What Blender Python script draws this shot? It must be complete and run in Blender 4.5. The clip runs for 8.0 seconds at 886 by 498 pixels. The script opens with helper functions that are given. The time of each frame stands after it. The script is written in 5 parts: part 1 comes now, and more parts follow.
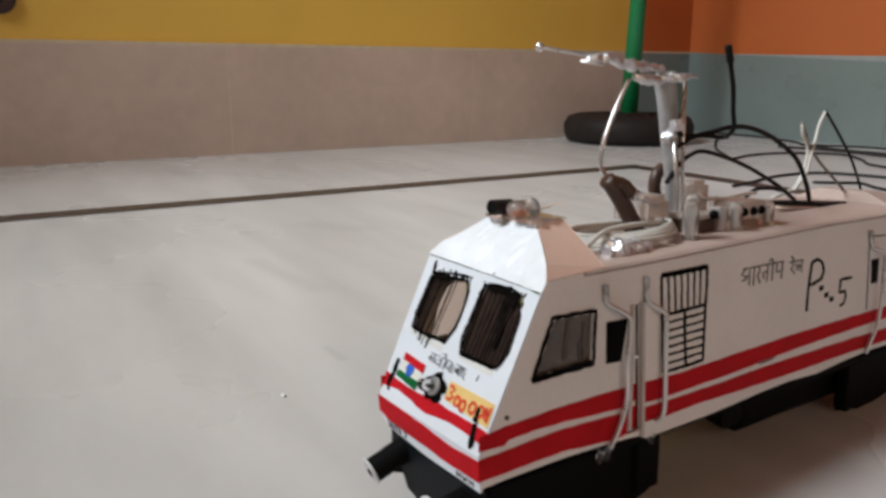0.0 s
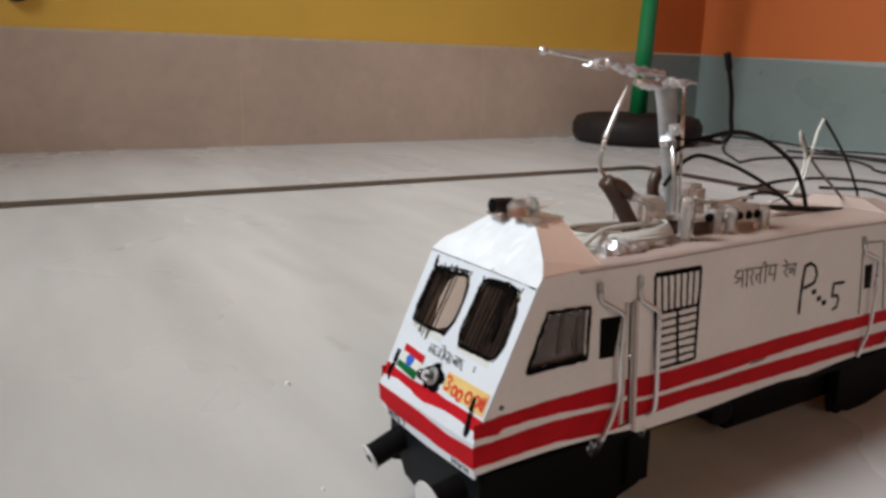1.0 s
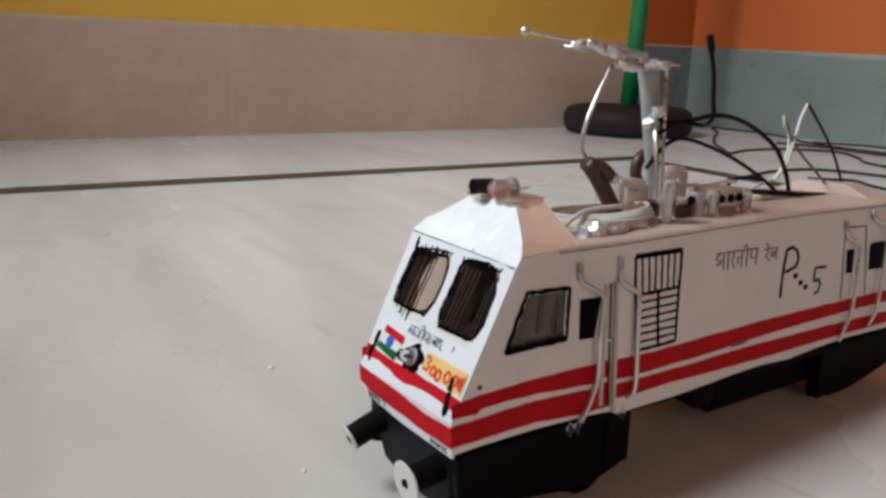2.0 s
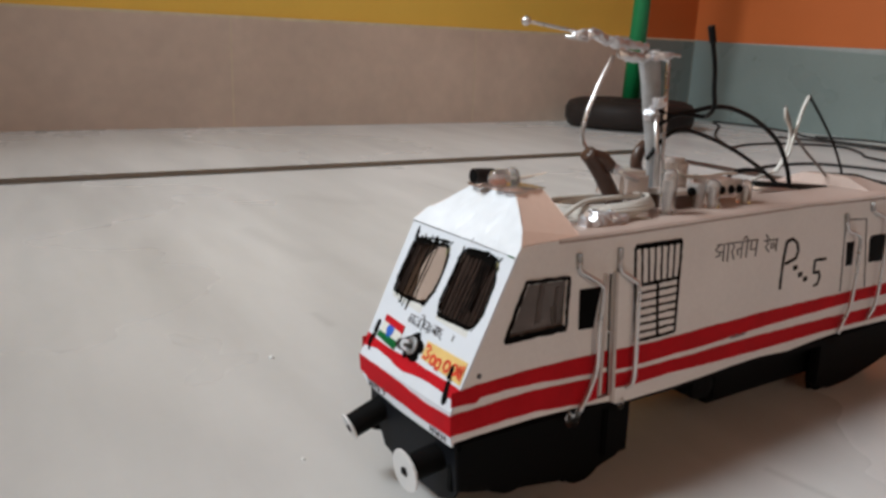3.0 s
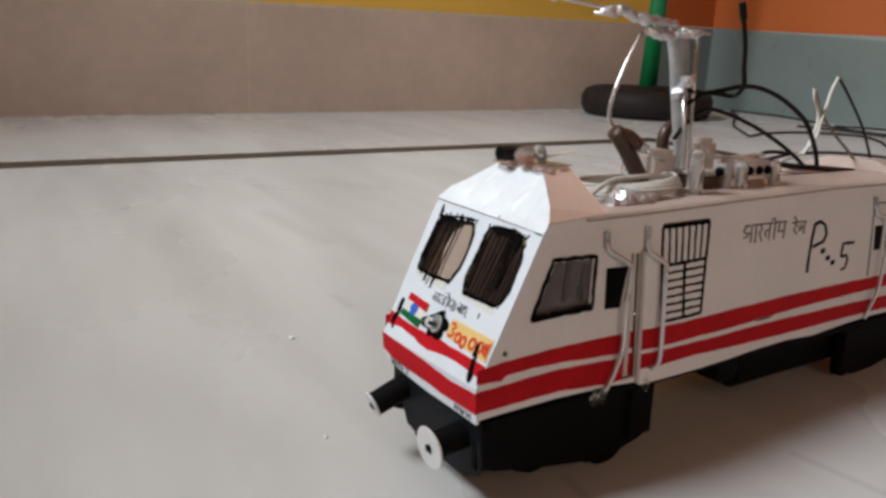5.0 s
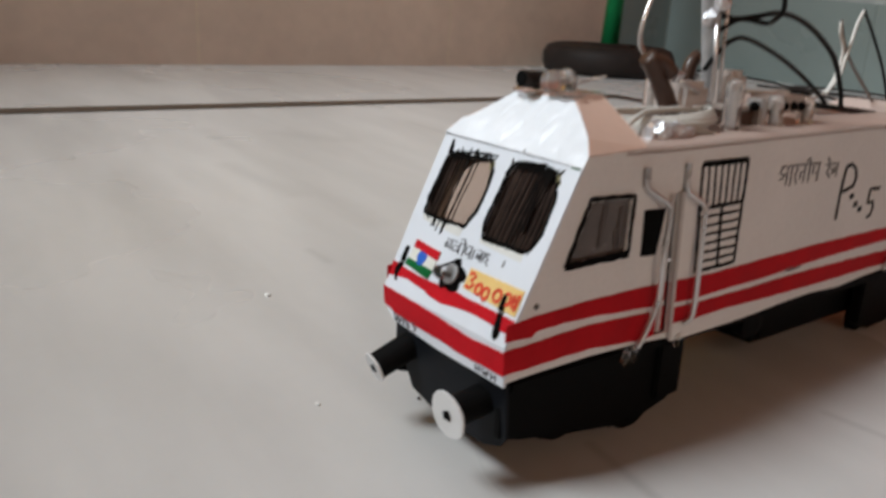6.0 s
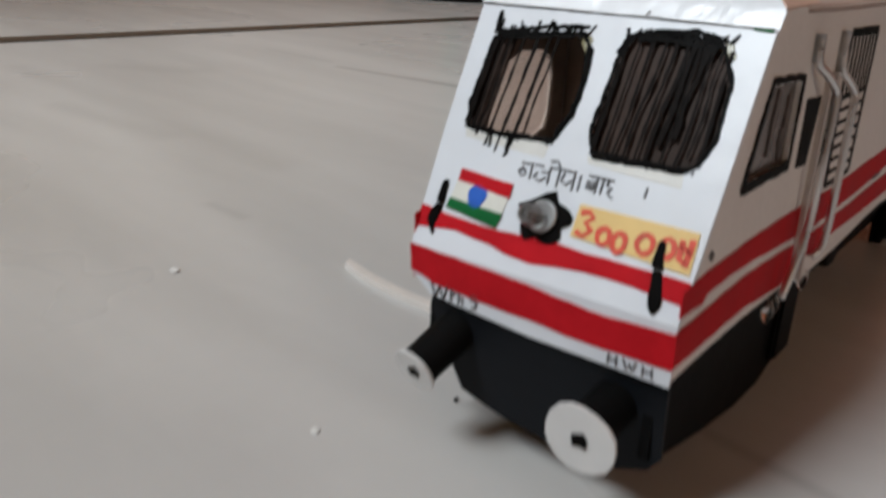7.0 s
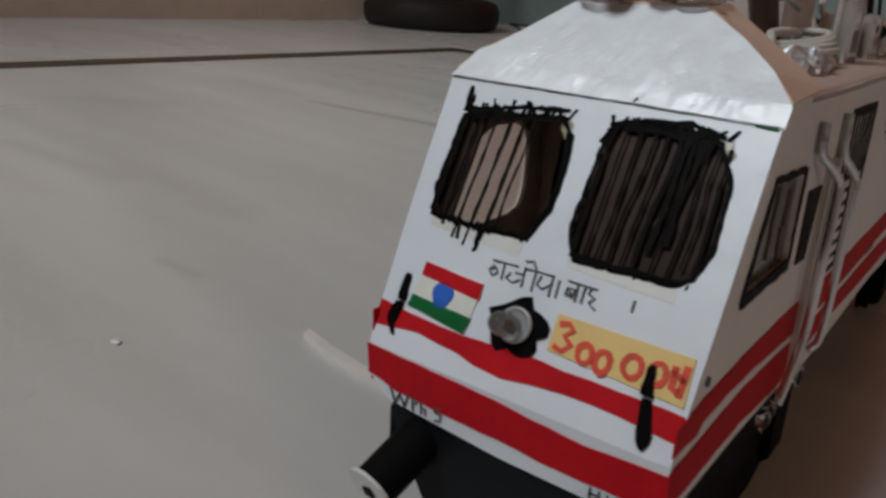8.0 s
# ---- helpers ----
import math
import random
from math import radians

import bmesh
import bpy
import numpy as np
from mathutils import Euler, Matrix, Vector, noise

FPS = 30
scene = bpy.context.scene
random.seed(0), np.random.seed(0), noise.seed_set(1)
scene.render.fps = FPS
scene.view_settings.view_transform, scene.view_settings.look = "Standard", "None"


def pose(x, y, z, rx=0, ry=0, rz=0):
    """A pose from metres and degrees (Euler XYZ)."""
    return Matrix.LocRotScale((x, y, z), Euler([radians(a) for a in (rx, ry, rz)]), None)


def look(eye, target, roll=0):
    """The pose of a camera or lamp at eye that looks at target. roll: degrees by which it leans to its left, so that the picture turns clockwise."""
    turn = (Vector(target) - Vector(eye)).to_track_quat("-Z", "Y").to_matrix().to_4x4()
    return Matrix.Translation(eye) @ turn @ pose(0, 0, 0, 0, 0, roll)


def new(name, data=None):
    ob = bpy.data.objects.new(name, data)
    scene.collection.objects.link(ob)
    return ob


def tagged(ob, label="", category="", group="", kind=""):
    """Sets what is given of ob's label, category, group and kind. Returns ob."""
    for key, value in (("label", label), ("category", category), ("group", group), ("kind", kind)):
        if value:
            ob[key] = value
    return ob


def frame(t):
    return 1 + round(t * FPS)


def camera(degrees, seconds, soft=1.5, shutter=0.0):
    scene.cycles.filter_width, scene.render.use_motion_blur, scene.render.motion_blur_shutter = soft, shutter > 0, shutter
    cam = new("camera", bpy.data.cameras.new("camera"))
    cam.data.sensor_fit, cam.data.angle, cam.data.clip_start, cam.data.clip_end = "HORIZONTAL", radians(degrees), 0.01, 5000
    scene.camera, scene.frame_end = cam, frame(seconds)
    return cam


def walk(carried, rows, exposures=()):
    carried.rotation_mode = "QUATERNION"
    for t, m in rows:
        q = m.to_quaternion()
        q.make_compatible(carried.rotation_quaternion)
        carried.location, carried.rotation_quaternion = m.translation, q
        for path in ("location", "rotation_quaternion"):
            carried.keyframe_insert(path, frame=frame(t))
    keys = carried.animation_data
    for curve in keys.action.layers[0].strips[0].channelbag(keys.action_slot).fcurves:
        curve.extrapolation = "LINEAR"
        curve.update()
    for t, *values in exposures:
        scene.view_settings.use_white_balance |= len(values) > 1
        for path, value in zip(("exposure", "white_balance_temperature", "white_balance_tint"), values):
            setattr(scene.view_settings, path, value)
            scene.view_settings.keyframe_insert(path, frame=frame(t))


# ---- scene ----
cam = camera(61.19, 8.0, soft=3.0, shutter=0.5)
PATH = [
    (0, (0.2407, -0.1344, 0.1938), (-0.1787, 0.1116, 0.0773), 0.17),
    (0.5, (0.2463, -0.1411, 0.2037), (-0.1802, 0.0934, 0.0892), -0.92),
    (1, (0.2511, -0.1379, 0.1961), (-0.1700, 0.1039, 0.0769), 1.46),
    (1.5, (0.2532, -0.1329, 0.1908), (-0.1646, 0.1127, 0.0678), 1.57),
    (2.8, (0.2547, -0.1341, 0.1917), (-0.1624, 0.1113, 0.0660), 2.21),
    (3, (0.2550, -0.1335, 0.1895), (-0.1618, 0.1112, 0.0615), 2.03),
    (3.5, (0.2550, -0.1337, 0.1856), (-0.1600, 0.1125, 0.0547), 2.59),
    (4, (0.2544, -0.1368, 0.1845), (-0.1611, 0.1096, 0.0555), 2.96),
    (5.5, (0.2452, -0.1376, 0.1827), (-0.1745, 0.0965, 0.0448), 1.88),
    (6, (0.2079, -0.1398, 0.1635), (-0.1875, 0.1229, 0.0066), 3.35),
    (6.3, (0.1593, -0.1471, 0.1494), (-0.2062, 0.1434, -0.0295), 1.09),
    (6.5, (0.1308, -0.1415, 0.1368), (-0.2089, 0.1760, -0.0470), 2.03),
    (6.8, (0.1054, -0.1413, 0.1238), (-0.2164, 0.1913, -0.0655), 3.26),
    (7, (0.0918, -0.1312, 0.1267), (-0.2240, 0.2079, -0.0611), 2.99),
    (7.2, (0.0794, -0.1165, 0.1328), (-0.2323, 0.2278, -0.0526), 2.13),
    (7.5, (0.0656, -0.1122, 0.1351), (-0.2376, 0.2456, -0.0382), 2.97),
    (8, (0.0754, -0.1105, 0.1360), (-0.2328, 0.2432, -0.0368), 4.22),
]
EXPOSURES = [(0.0, -0.11), (5.5, -0.13), (6.0, -0.18), (6.5, -0.50), (7.0, -0.45), (7.5, -0.80), (8.0, -1.1)]
walk(cam, [(t, look(eye, target, roll)) for t, eye, target, roll in PATH], EXPOSURES)
# ---- end of walk
# ---- light ----
world = bpy.data.worlds.new("world")
scene.world = world
world.use_nodes = True
sky = world.node_tree.nodes.new("ShaderNodeTexSky")
sky.sky_type, sky.sun_disc = "NISHITA", False
sky.sun_elevation, sky.sun_rotation = radians(40), radians(200)
world.node_tree.links.new(sky.outputs[0], world.node_tree.nodes["Background"].inputs[0])
world.node_tree.nodes["Background"].inputs[1].default_value = 0.08


def area_lamp(name, m, width, height, watts, colour, spread):
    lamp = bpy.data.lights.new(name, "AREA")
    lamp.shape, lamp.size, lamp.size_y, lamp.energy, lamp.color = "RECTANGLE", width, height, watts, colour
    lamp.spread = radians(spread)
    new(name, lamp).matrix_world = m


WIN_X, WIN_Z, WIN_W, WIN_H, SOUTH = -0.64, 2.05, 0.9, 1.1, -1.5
area_lamp("daylight", look((WIN_X, SOUTH - 0.02, WIN_Z), (-0.42, 0.90, 0.08)), WIN_W - 0.1, WIN_H - 0.1, 20.0, (0.86, 0.945, 1.0), 68)
# warm fill lamp added in an unseen wall's opening to brighten the side
GAP_Y, GAP_W, GAP_H = -0.35, 0.9, 2.05
area_lamp("added_side_fill", look((1.72, GAP_Y, 1.0), (-0.2, 0.05, 0.05)), 0.6, 1.1, 0.88, (1.0, 0.70, 0.46), 64)


# ---- materials ----
def material(name, colour, rough=0.5, metal=0.0, spread=0.12, scale=30.0, bump=0.05, fine=400.0, spec=0.5, coat=0.0, pieces=0.0):
    """A surface with colour changes at two sizes and a fine relief."""
    m = bpy.data.materials.new(name)
    m.use_nodes = True
    n, l = m.node_tree.nodes, m.node_tree.links
    b = n["Principled BSDF"]
    co = n.new("ShaderNodeTexCoord")
    big, small = n.new("ShaderNodeTexNoise"), n.new("ShaderNodeTexNoise")
    big.inputs["Scale"].default_value, big.inputs["Detail"].default_value = scale, 4
    small.inputs["Scale"].default_value, small.inputs["Detail"].default_value = fine, 2
    for t in (big, small):
        l.new(co.outputs["Object"], t.inputs["Vector"])
    add = n.new("ShaderNodeMath")
    add.operation = "MULTIPLY_ADD"
    l.new(small.outputs["Fac"], add.inputs[0])
    add.inputs[1].default_value = 0.35
    l.new(big.outputs["Fac"], add.inputs[2])
    value = n.new("ShaderNodeMapRange")
    value.inputs["From Min"].default_value, value.inputs["From Max"].default_value = 0.35, 1.0
    value.inputs["To Min"].default_value, value.inputs["To Max"].default_value = 1 - spread, 1 + spread
    l.new(add.outputs[0], value.inputs["Value"])
    last = value.outputs[0]
    if pieces:
        info = n.new("ShaderNodeObjectInfo")
        own = n.new("ShaderNodeMath")
        own.operation = "MULTIPLY_ADD"
        own.inputs[1].default_value, own.inputs[2].default_value = pieces, 1 - pieces / 2
        l.new(info.outputs["Random"], own.inputs[0])
        both = n.new("ShaderNodeMath")
        both.operation = "MULTIPLY"
        l.new(last, both.inputs[0]), l.new(own.outputs[0], both.inputs[1])
        last = both.outputs[0]
    mix = n.new("ShaderNodeVectorMath")
    mix.operation = "SCALE"
    mix.inputs[0].default_value = colour
    l.new(last, mix.inputs["Scale"])
    l.new(mix.outputs[0], b.inputs["Base Color"])
    gloss = n.new("ShaderNodeMapRange")
    gloss.inputs["To Min"].default_value, gloss.inputs["To Max"].default_value = max(rough - 0.1, 0.02), min(rough + 0.1, 1)
    l.new(big.outputs["Fac"], gloss.inputs["Value"])
    l.new(gloss.outputs[0], b.inputs["Roughness"])
    b.inputs["Metallic"].default_value = metal
    b.inputs["Specular IOR Level"].default_value = spec
    b.inputs["Coat Weight"].default_value = coat
    b.inputs["Coat Roughness"].default_value = 0.15
    if bump:
        relief = n.new("ShaderNodeBump")
        relief.inputs["Strength"].default_value, relief.inputs["Distance"].default_value = bump, 0.002
        l.new(add.outputs[0], relief.inputs["Height"])
        l.new(relief.outputs[0], b.inputs["Normal"])
    return m


def clear(name, colour, rough=0.08, alpha_like=1.0):
    m = bpy.data.materials.new(name)
    m.use_nodes = True
    b = m.node_tree.nodes["Principled BSDF"]
    b.inputs["Base Color"].default_value = (*colour, 1)
    b.inputs["Roughness"].default_value = rough
    b.inputs["Transmission Weight"].default_value = alpha_like
    b.inputs["IOR"].default_value = 1.4
    return m


def marble():
    """Polished pale marble with soft grey veins that run across the room."""
    m = material("marble", (0.60, 0.582, 0.562), 0.28, 0, 0.035, 2.2, 0.008, 90, 0.45)
    n, l = m.node_tree.nodes, m.node_tree.links
    b = n["Principled BSDF"]
    base = b.inputs["Base Color"].links[0].from_socket
    co = n.new("ShaderNodeTexCoord")
    turn = n.new("ShaderNodeMapping")
    turn.inputs["Rotation"].default_value = (0, 0, radians(3))
    turn.inputs["Scale"].default_value = (0.8, 3.6, 1)
    l.new(co.outputs["Object"], turn.inputs["Vector"])
    # long soft streaks, broad ones and fine ones
    streaks = []
    for grain, low, high in ((2.4, 0.90, 1.07), (7.5, 0.955, 1.035)):
        veins = n.new("ShaderNodeTexNoise")
        veins.inputs["Scale"].default_value, veins.inputs["Detail"].default_value, veins.inputs["Distortion"].default_value = grain, 3.0, 0.25
        l.new(turn.outputs[0], veins.inputs["Vector"])
        tone = n.new("ShaderNodeMapRange")
        tone.inputs["From Min"].default_value, tone.inputs["From Max"].default_value = 0.32, 0.68
        tone.inputs["To Min"].default_value, tone.inputs["To Max"].default_value = low, high
        l.new(veins.outputs["Fac"], tone.inputs["Value"])
        streaks.append(tone.outputs[0])
    both = n.new("ShaderNodeMath")
    both.operation = "MULTIPLY"
    l.new(streaks[0], both.inputs[0]), l.new(streaks[1], both.inputs[1])
    clouds = n.new("ShaderNodeTexNoise")
    clouds.inputs["Scale"].default_value, clouds.inputs["Detail"].default_value = 1.6, 3
    l.new(turn.outputs[0], clouds.inputs["Vector"])
    soft = n.new("ShaderNodeMapRange")
    soft.inputs["From Min"].default_value, soft.inputs["From Max"].default_value = 0.3, 0.7
    soft.inputs["To Min"].default_value, soft.inputs["To Max"].default_value = 0.95, 1.04
    l.new(clouds.outputs["Fac"], soft.inputs["Value"])
    m1, m2 = n.new("ShaderNodeVectorMath"), n.new("ShaderNodeVectorMath")
    m1.operation, m2.operation = "SCALE", "SCALE"
    l.new(base, m1.inputs[0]), l.new(both.outputs[0], m1.inputs["Scale"])
    l.new(m1.outputs[0], m2.inputs[0]), l.new(soft.outputs[0], m2.inputs["Scale"])
    last = m2.outputs[0]
    # single veins and scuffs: from, to, width, depth
    for (x0, y0), (x1, y1), width, depth in (((-0.70, 0.394), (-0.59, 0.398), 0.010, 0.10), ((-0.555, 0.384), (-0.40, 0.412), 0.009, 0.30), ((-0.70, 0.112), (-0.28, 0.118), 0.024, 0.10), ((-0.51, 0.078), (-0.38, 0.094), 0.020, 0.12), ((-0.66, 0.19), (-0.60, 0.24), 0.03, 0.10), ((-0.238, 0.049), (-0.212, 0.051), 0.006, 0.12), ((-0.50, -0.02), (-0.22, -0.045), 0.024, 0.06), ((0.027, 0.056), (0.16, 0.045), 0.004, 0.16), ((0.058, 0.168), (0.13, 0.182), 0.004, 0.14)):
        flat = n.new("ShaderNodeVectorMath")
        flat.operation = "SUBTRACT"
        l.new(co.outputs["Object"], flat.inputs[0])
        flat.inputs[1].default_value = (x0, y0, 0)
        d = Vector((x1 - x0, y1 - y0, 0))
        along = n.new("ShaderNodeVectorMath")
        along.operation = "DOT_PRODUCT"
        l.new(flat.outputs[0], along.inputs[0])
        along.inputs[1].default_value = d / d.length_squared
        held = n.new("ShaderNodeClamp")
        l.new(along.outputs["Value"], held.inputs["Value"])
        foot = n.new("ShaderNodeVectorMath")
        foot.operation = "SCALE"
        foot.inputs[0].default_value = d
        l.new(held.outputs[0], foot.inputs["Scale"])
        far = n.new("ShaderNodeVectorMath")
        far.operation = "DISTANCE"
        l.new(flat.outputs[0], far.inputs[0]), l.new(foot.outputs[0], far.inputs[1])
        ragged = n.new("ShaderNodeMath")
        ragged.operation = "MULTIPLY_ADD"
        l.new(clouds.outputs["Fac"], ragged.inputs[0])
        ragged.inputs[1].default_value = width
        l.new(far.outputs["Value"], ragged.inputs[2])
        fade = n.new("ShaderNodeMapRange")
        fade.interpolation_type = "SMOOTHSTEP"
        fade.inputs["From Min"].default_value, fade.inputs["From Max"].default_value = width * 0.4, width * 1.6
        fade.inputs["To Min"].default_value, fade.inputs["To Max"].default_value = 1 - depth, 1
        l.new(ragged.outputs[0], fade.inputs["Value"])
        cut = n.new("ShaderNodeVectorMath")
        cut.operation = "SCALE"
        l.new(last, cut.inputs[0]), l.new(fade.outputs[0], cut.inputs["Scale"])
        last = cut.outputs[0]
    l.new(last, b.inputs["Base Color"])
    return m


MARBLE = marble()
STRIP = material("dark_strip", (0.045, 0.035, 0.03), 0.35, 0, 0.25, 12, 0.03, 300)
YELLOW = material("yellow_paint", (0.83, 0.51, 0.085), 0.6, 0, 0.06, 5, 0.06, 160)
ORANGE = material("orange_paint", (0.5, 0.115, 0.022), 0.6, 0, 0.06, 5, 0.06, 160)
CEILING = material("white_paint", (0.78, 0.77, 0.74), 0.8, 0, 0.04, 4, 0.04, 150)
BROWN_TILE = material("brown_tile", (0.61, 0.475, 0.38), 0.32, 0, 0.2, 2.6, 0.02, 30, pieces=0.08)
GREY_TILE = material("grey_tile", (0.195, 0.23, 0.215), 0.3, 0, 0.09, 7, 0.02, 120, pieces=0.06)
GROUT_GREY = material("grey_grout", (0.30, 0.31, 0.29), 0.8, 0, 0.15, 40, 0.1, 400)
GROUT = material("grout", (0.64, 0.54, 0.38), 0.8, 0, 0.15, 40, 0.1, 400)
RUBBER = material("black_plastic", (0.021, 0.0155, 0.0135), 0.6, 0, 0.3, 25, 0.06, 300, 0.15)
GREEN = material("green_enamel", (0.01, 0.22, 0.07), 0.35, 0, 0.12, 20, 0.03, 250)
SOCKET = material("brown_plastic", (0.05, 0.02, 0.015), 0.5)
CARD = material("white_card", (0.83, 0.80, 0.78), 0.5, 0, 0.10, 14, 0.14, 500, 0.15)
# light put into the whites: hood brighter for facing up, front bluer from daylight
HOOD = material("bright_lit_crumpled_card", (0.87, 0.89, 0.925), 0.36, 0, 0.10, 45, 0.5, 170, 0.9)
GLOSSY = material("blue_lit_glossy_card", (0.745, 0.77, 0.815), 0.34, 0, 0.05, 30, 0.28, 140, 0.5)
ROOF = material("pinkish_card", (0.47, 0.355, 0.305), 0.5, 0, 0.12, 30, 0.12, 400, 0.3)
HOOD_SIDE = material("brown_card", (0.70, 0.485, 0.39), 0.5, 0, 0.08, 30, 0.12, 400)
RED = material("red_paint", (0.50, 0.010, 0.017), 0.6, 0, 0.2, 60, 0.12, 500, 0.08)
BLACK = material("black_card", (0.0045, 0.0045, 0.0045), 0.6, 0, 0.3, 40, 0.1, 400, 0.06)
APRON = material("charcoal_card", (0.0072, 0.0082, 0.0105), 0.5, 0, 0.2, 30, 0.08, 300, 0.1)
MARKER = material("black_marker", (0.0035, 0.003, 0.0028), 0.5, 0, 0.3, 120, 0.15, 500, 0.035)
PENCIL = material("grey_ink", (0.13, 0.125, 0.13), 0.6, 0, 0.5, 150, 0.05, 600, 0.2)
INK = material("thin_black_ink", (0.11, 0.105, 0.11), 0.5, 0, 0.5, 200, 0.05, 700, 0.15)
FILM = material("smoked_film", (0.044, 0.028, 0.022), 0.4, 0, 0.6, 45, 0.1, 260, 0.06)
STREAK = material("brown_black_marker", (0.007, 0.0048, 0.004), 0.5, 0, 0.4, 120, 0.2, 600, 0.04)
CREASE = material("grey_streak", (0.11, 0.092, 0.085), 0.4, 0, 0.3, 90, 0.05, 300, 0.2)
SMOKE = material("grey_film", (0.115, 0.095, 0.086), 0.25, 0, 0.3, 60, 0.05, 300)
STEEL = material("steel_wire", (0.76, 0.75, 0.74), 0.3, 0.8, 0.12, 90, 0.1, 700)
FOIL = material("crumpled_foil", (0.80, 0.80, 0.82), 0.42, 0.85, 0.15, 160, 0.6, 420)
DULL = material("dull_tube", (0.40, 0.40, 0.40), 0.4, 0.3, 0.35, 90, 0.15, 260)
SLEEVE = material("brown_sleeve", (0.066, 0.033, 0.021), 0.4, 0, 0.2, 70, 0.08, 400)
LINING = material("inner_dim_card", (0.55, 0.46, 0.40), 0.7, 0, 0.3, 60, 0.1, 300, 0.2)
TAPE_SHADE = material("tape_and_shade", (0.70, 0.69, 0.655), 0.4, 0, 0.12, 60, 0.1, 300)
CABLE = material("black_cable", (0.007, 0.007, 0.007), 0.5, 0, 0.2, 60, 0.05, 500, 0.15)
WHITE_WIRE = material("white_wire", (0.62, 0.59, 0.54), 0.45, 0, 0.1, 90, 0.05, 500)
GREY_WIRE = material("grey_wire", (0.18, 0.16, 0.15), 0.45, 0, 0.1, 90, 0.05, 500)
FLAG_WHITE = material("flag_white", (0.72, 0.705, 0.64), 0.5)
FLAG_GREEN = material("flag_green", (0.008, 0.13, 0.035), 0.55, 0, 0.3, 120, 0.1, 400, 0.08)
BLUE = material("blue_ink", (0.03, 0.11, 0.45), 0.5, 0, 0.4, 120, 0.1, 400, 0.1)
SAFFRON = material("yellow_sticker", (0.80, 0.55, 0.20), 0.45, 0, 0.1, 60)
ORANGE_INK = material("orange_ink", (0.70, 0.06, 0.022), 0.45, 0, 0.3, 100)
DISC = material("disc_card", (0.70, 0.69, 0.68), 0.55, 0, 0.06, 60, 0.1, 400)
STICK = material("pale_wood", (0.74, 0.68, 0.63), 0.6, 0, 0.1, 60, 0.1, 400)
GLUE = material("dried_glue", (0.24, 0.21, 0.105), 0.3, 0, 0.3, 120, 0.3, 300)
SMOKY = clear("smoky_glass", (0.80, 0.77, 0.75), 0.06, 1.0)
CLEAR = clear("clear_plastic", (0.95, 0.95, 0.95), 0.04, 1.0)
FROST = clear("hazy_plastic", (0.92, 0.90, 0.88), 0.12, 0.92)
HAZE = material("cloudy_plastic", (0.60, 0.55, 0.52), 0.3, 0, 0.15, 40, 0.1, 300, 0.5)
FOGGED = clear("fogged_plastic", (0.82, 0.72, 0.66), 0.28, 0.55)
TINT = clear("tinted_film", (0.95, 0.79, 0.70), 0.2, 0.9)


# ---- shaping ----
def finish(name, bm, mat, parent=None, size=1.0, smooth=False):
    if size != 1.0:
        bmesh.ops.scale(bm, vec=(size, size, size), verts=bm.verts)
    bmesh.ops.recalc_face_normals(bm, faces=bm.faces)
    me = bpy.data.meshes.new(name)
    bm.to_mesh(me)
    bm.free()
    me.materials.append(mat)
    if smooth:
        for p in me.polygons:
            p.use_smooth = True
    ob = new(name, me)
    if parent:
        ob.parent = parent
    return ob


def box(bm, x0, x1, y0, y1, z0, z1, bevel=0.0):
    made = bmesh.ops.create_cube(bm, size=1)["verts"]
    for v in made:
        v.co = Vector(((x0 + x1) / 2 + v.co.x * (x1 - x0), (y0 + y1) / 2 + v.co.y * (y1 - y0), (z0 + z1) / 2 + v.co.z * (z1 - z0)))
    if bevel:
        edges = {e for v in made for e in v.link_edges}
        bmesh.ops.bevel(bm, geom=list(edges), offset=bevel, segments=2, affect="EDGES")
    return bm


def smooth_line(points, steps=6):
    """A Catmull-Rom line through the points."""
    p = [Vector(q) for q in points]
    p = [2 * p[0] - p[1]] + p + [2 * p[-1] - p[-2]]
    out = []
    for i in range(1, len(p) - 2):
        for k in range(steps):
            t = k / steps
            a, b, c, d = p[i - 1], p[i], p[i + 1], p[i + 2]
            out.append(0.5 * (2 * b + (c - a) * t + (2 * a - 5 * b + 4 * c - d) * t * t + (3 * b - a - 3 * c + d) * t ** 3))
    return out + [p[-2]]


def tube(bm, points, radius, sides=8, flat=1.0):
    """A closed pipe along the points; radius may be one number or one for each point."""
    pts = [Vector(q) for q in points]
    n = len(pts)
    radii = radius if isinstance(radius, (list, tuple)) else [radius] * n
    side = None
    rings = []
    for i, p in enumerate(pts):
        way = (pts[min(i + 1, n - 1)] - pts[max(i - 1, 0)]).normalized()
        if side is None:
            side = way.orthogonal().normalized()
        side = (side - side.dot(way) * way).normalized()
        up = way.cross(side)
        rings.append([bm.verts.new(p + radii[i] * (math.cos(a) * side + flat * math.sin(a) * up)) for a in (2 * math.pi * k / sides for k in range(sides))])
    for r, s in zip(rings, rings[1:]):
        for k in range(sides):
            bm.faces.new((r[k], r[(k + 1) % sides], s[(k + 1) % sides], s[k]))
    bm.faces.new(rings[0][::-1])
    bm.faces.new(rings[-1])
    return bm


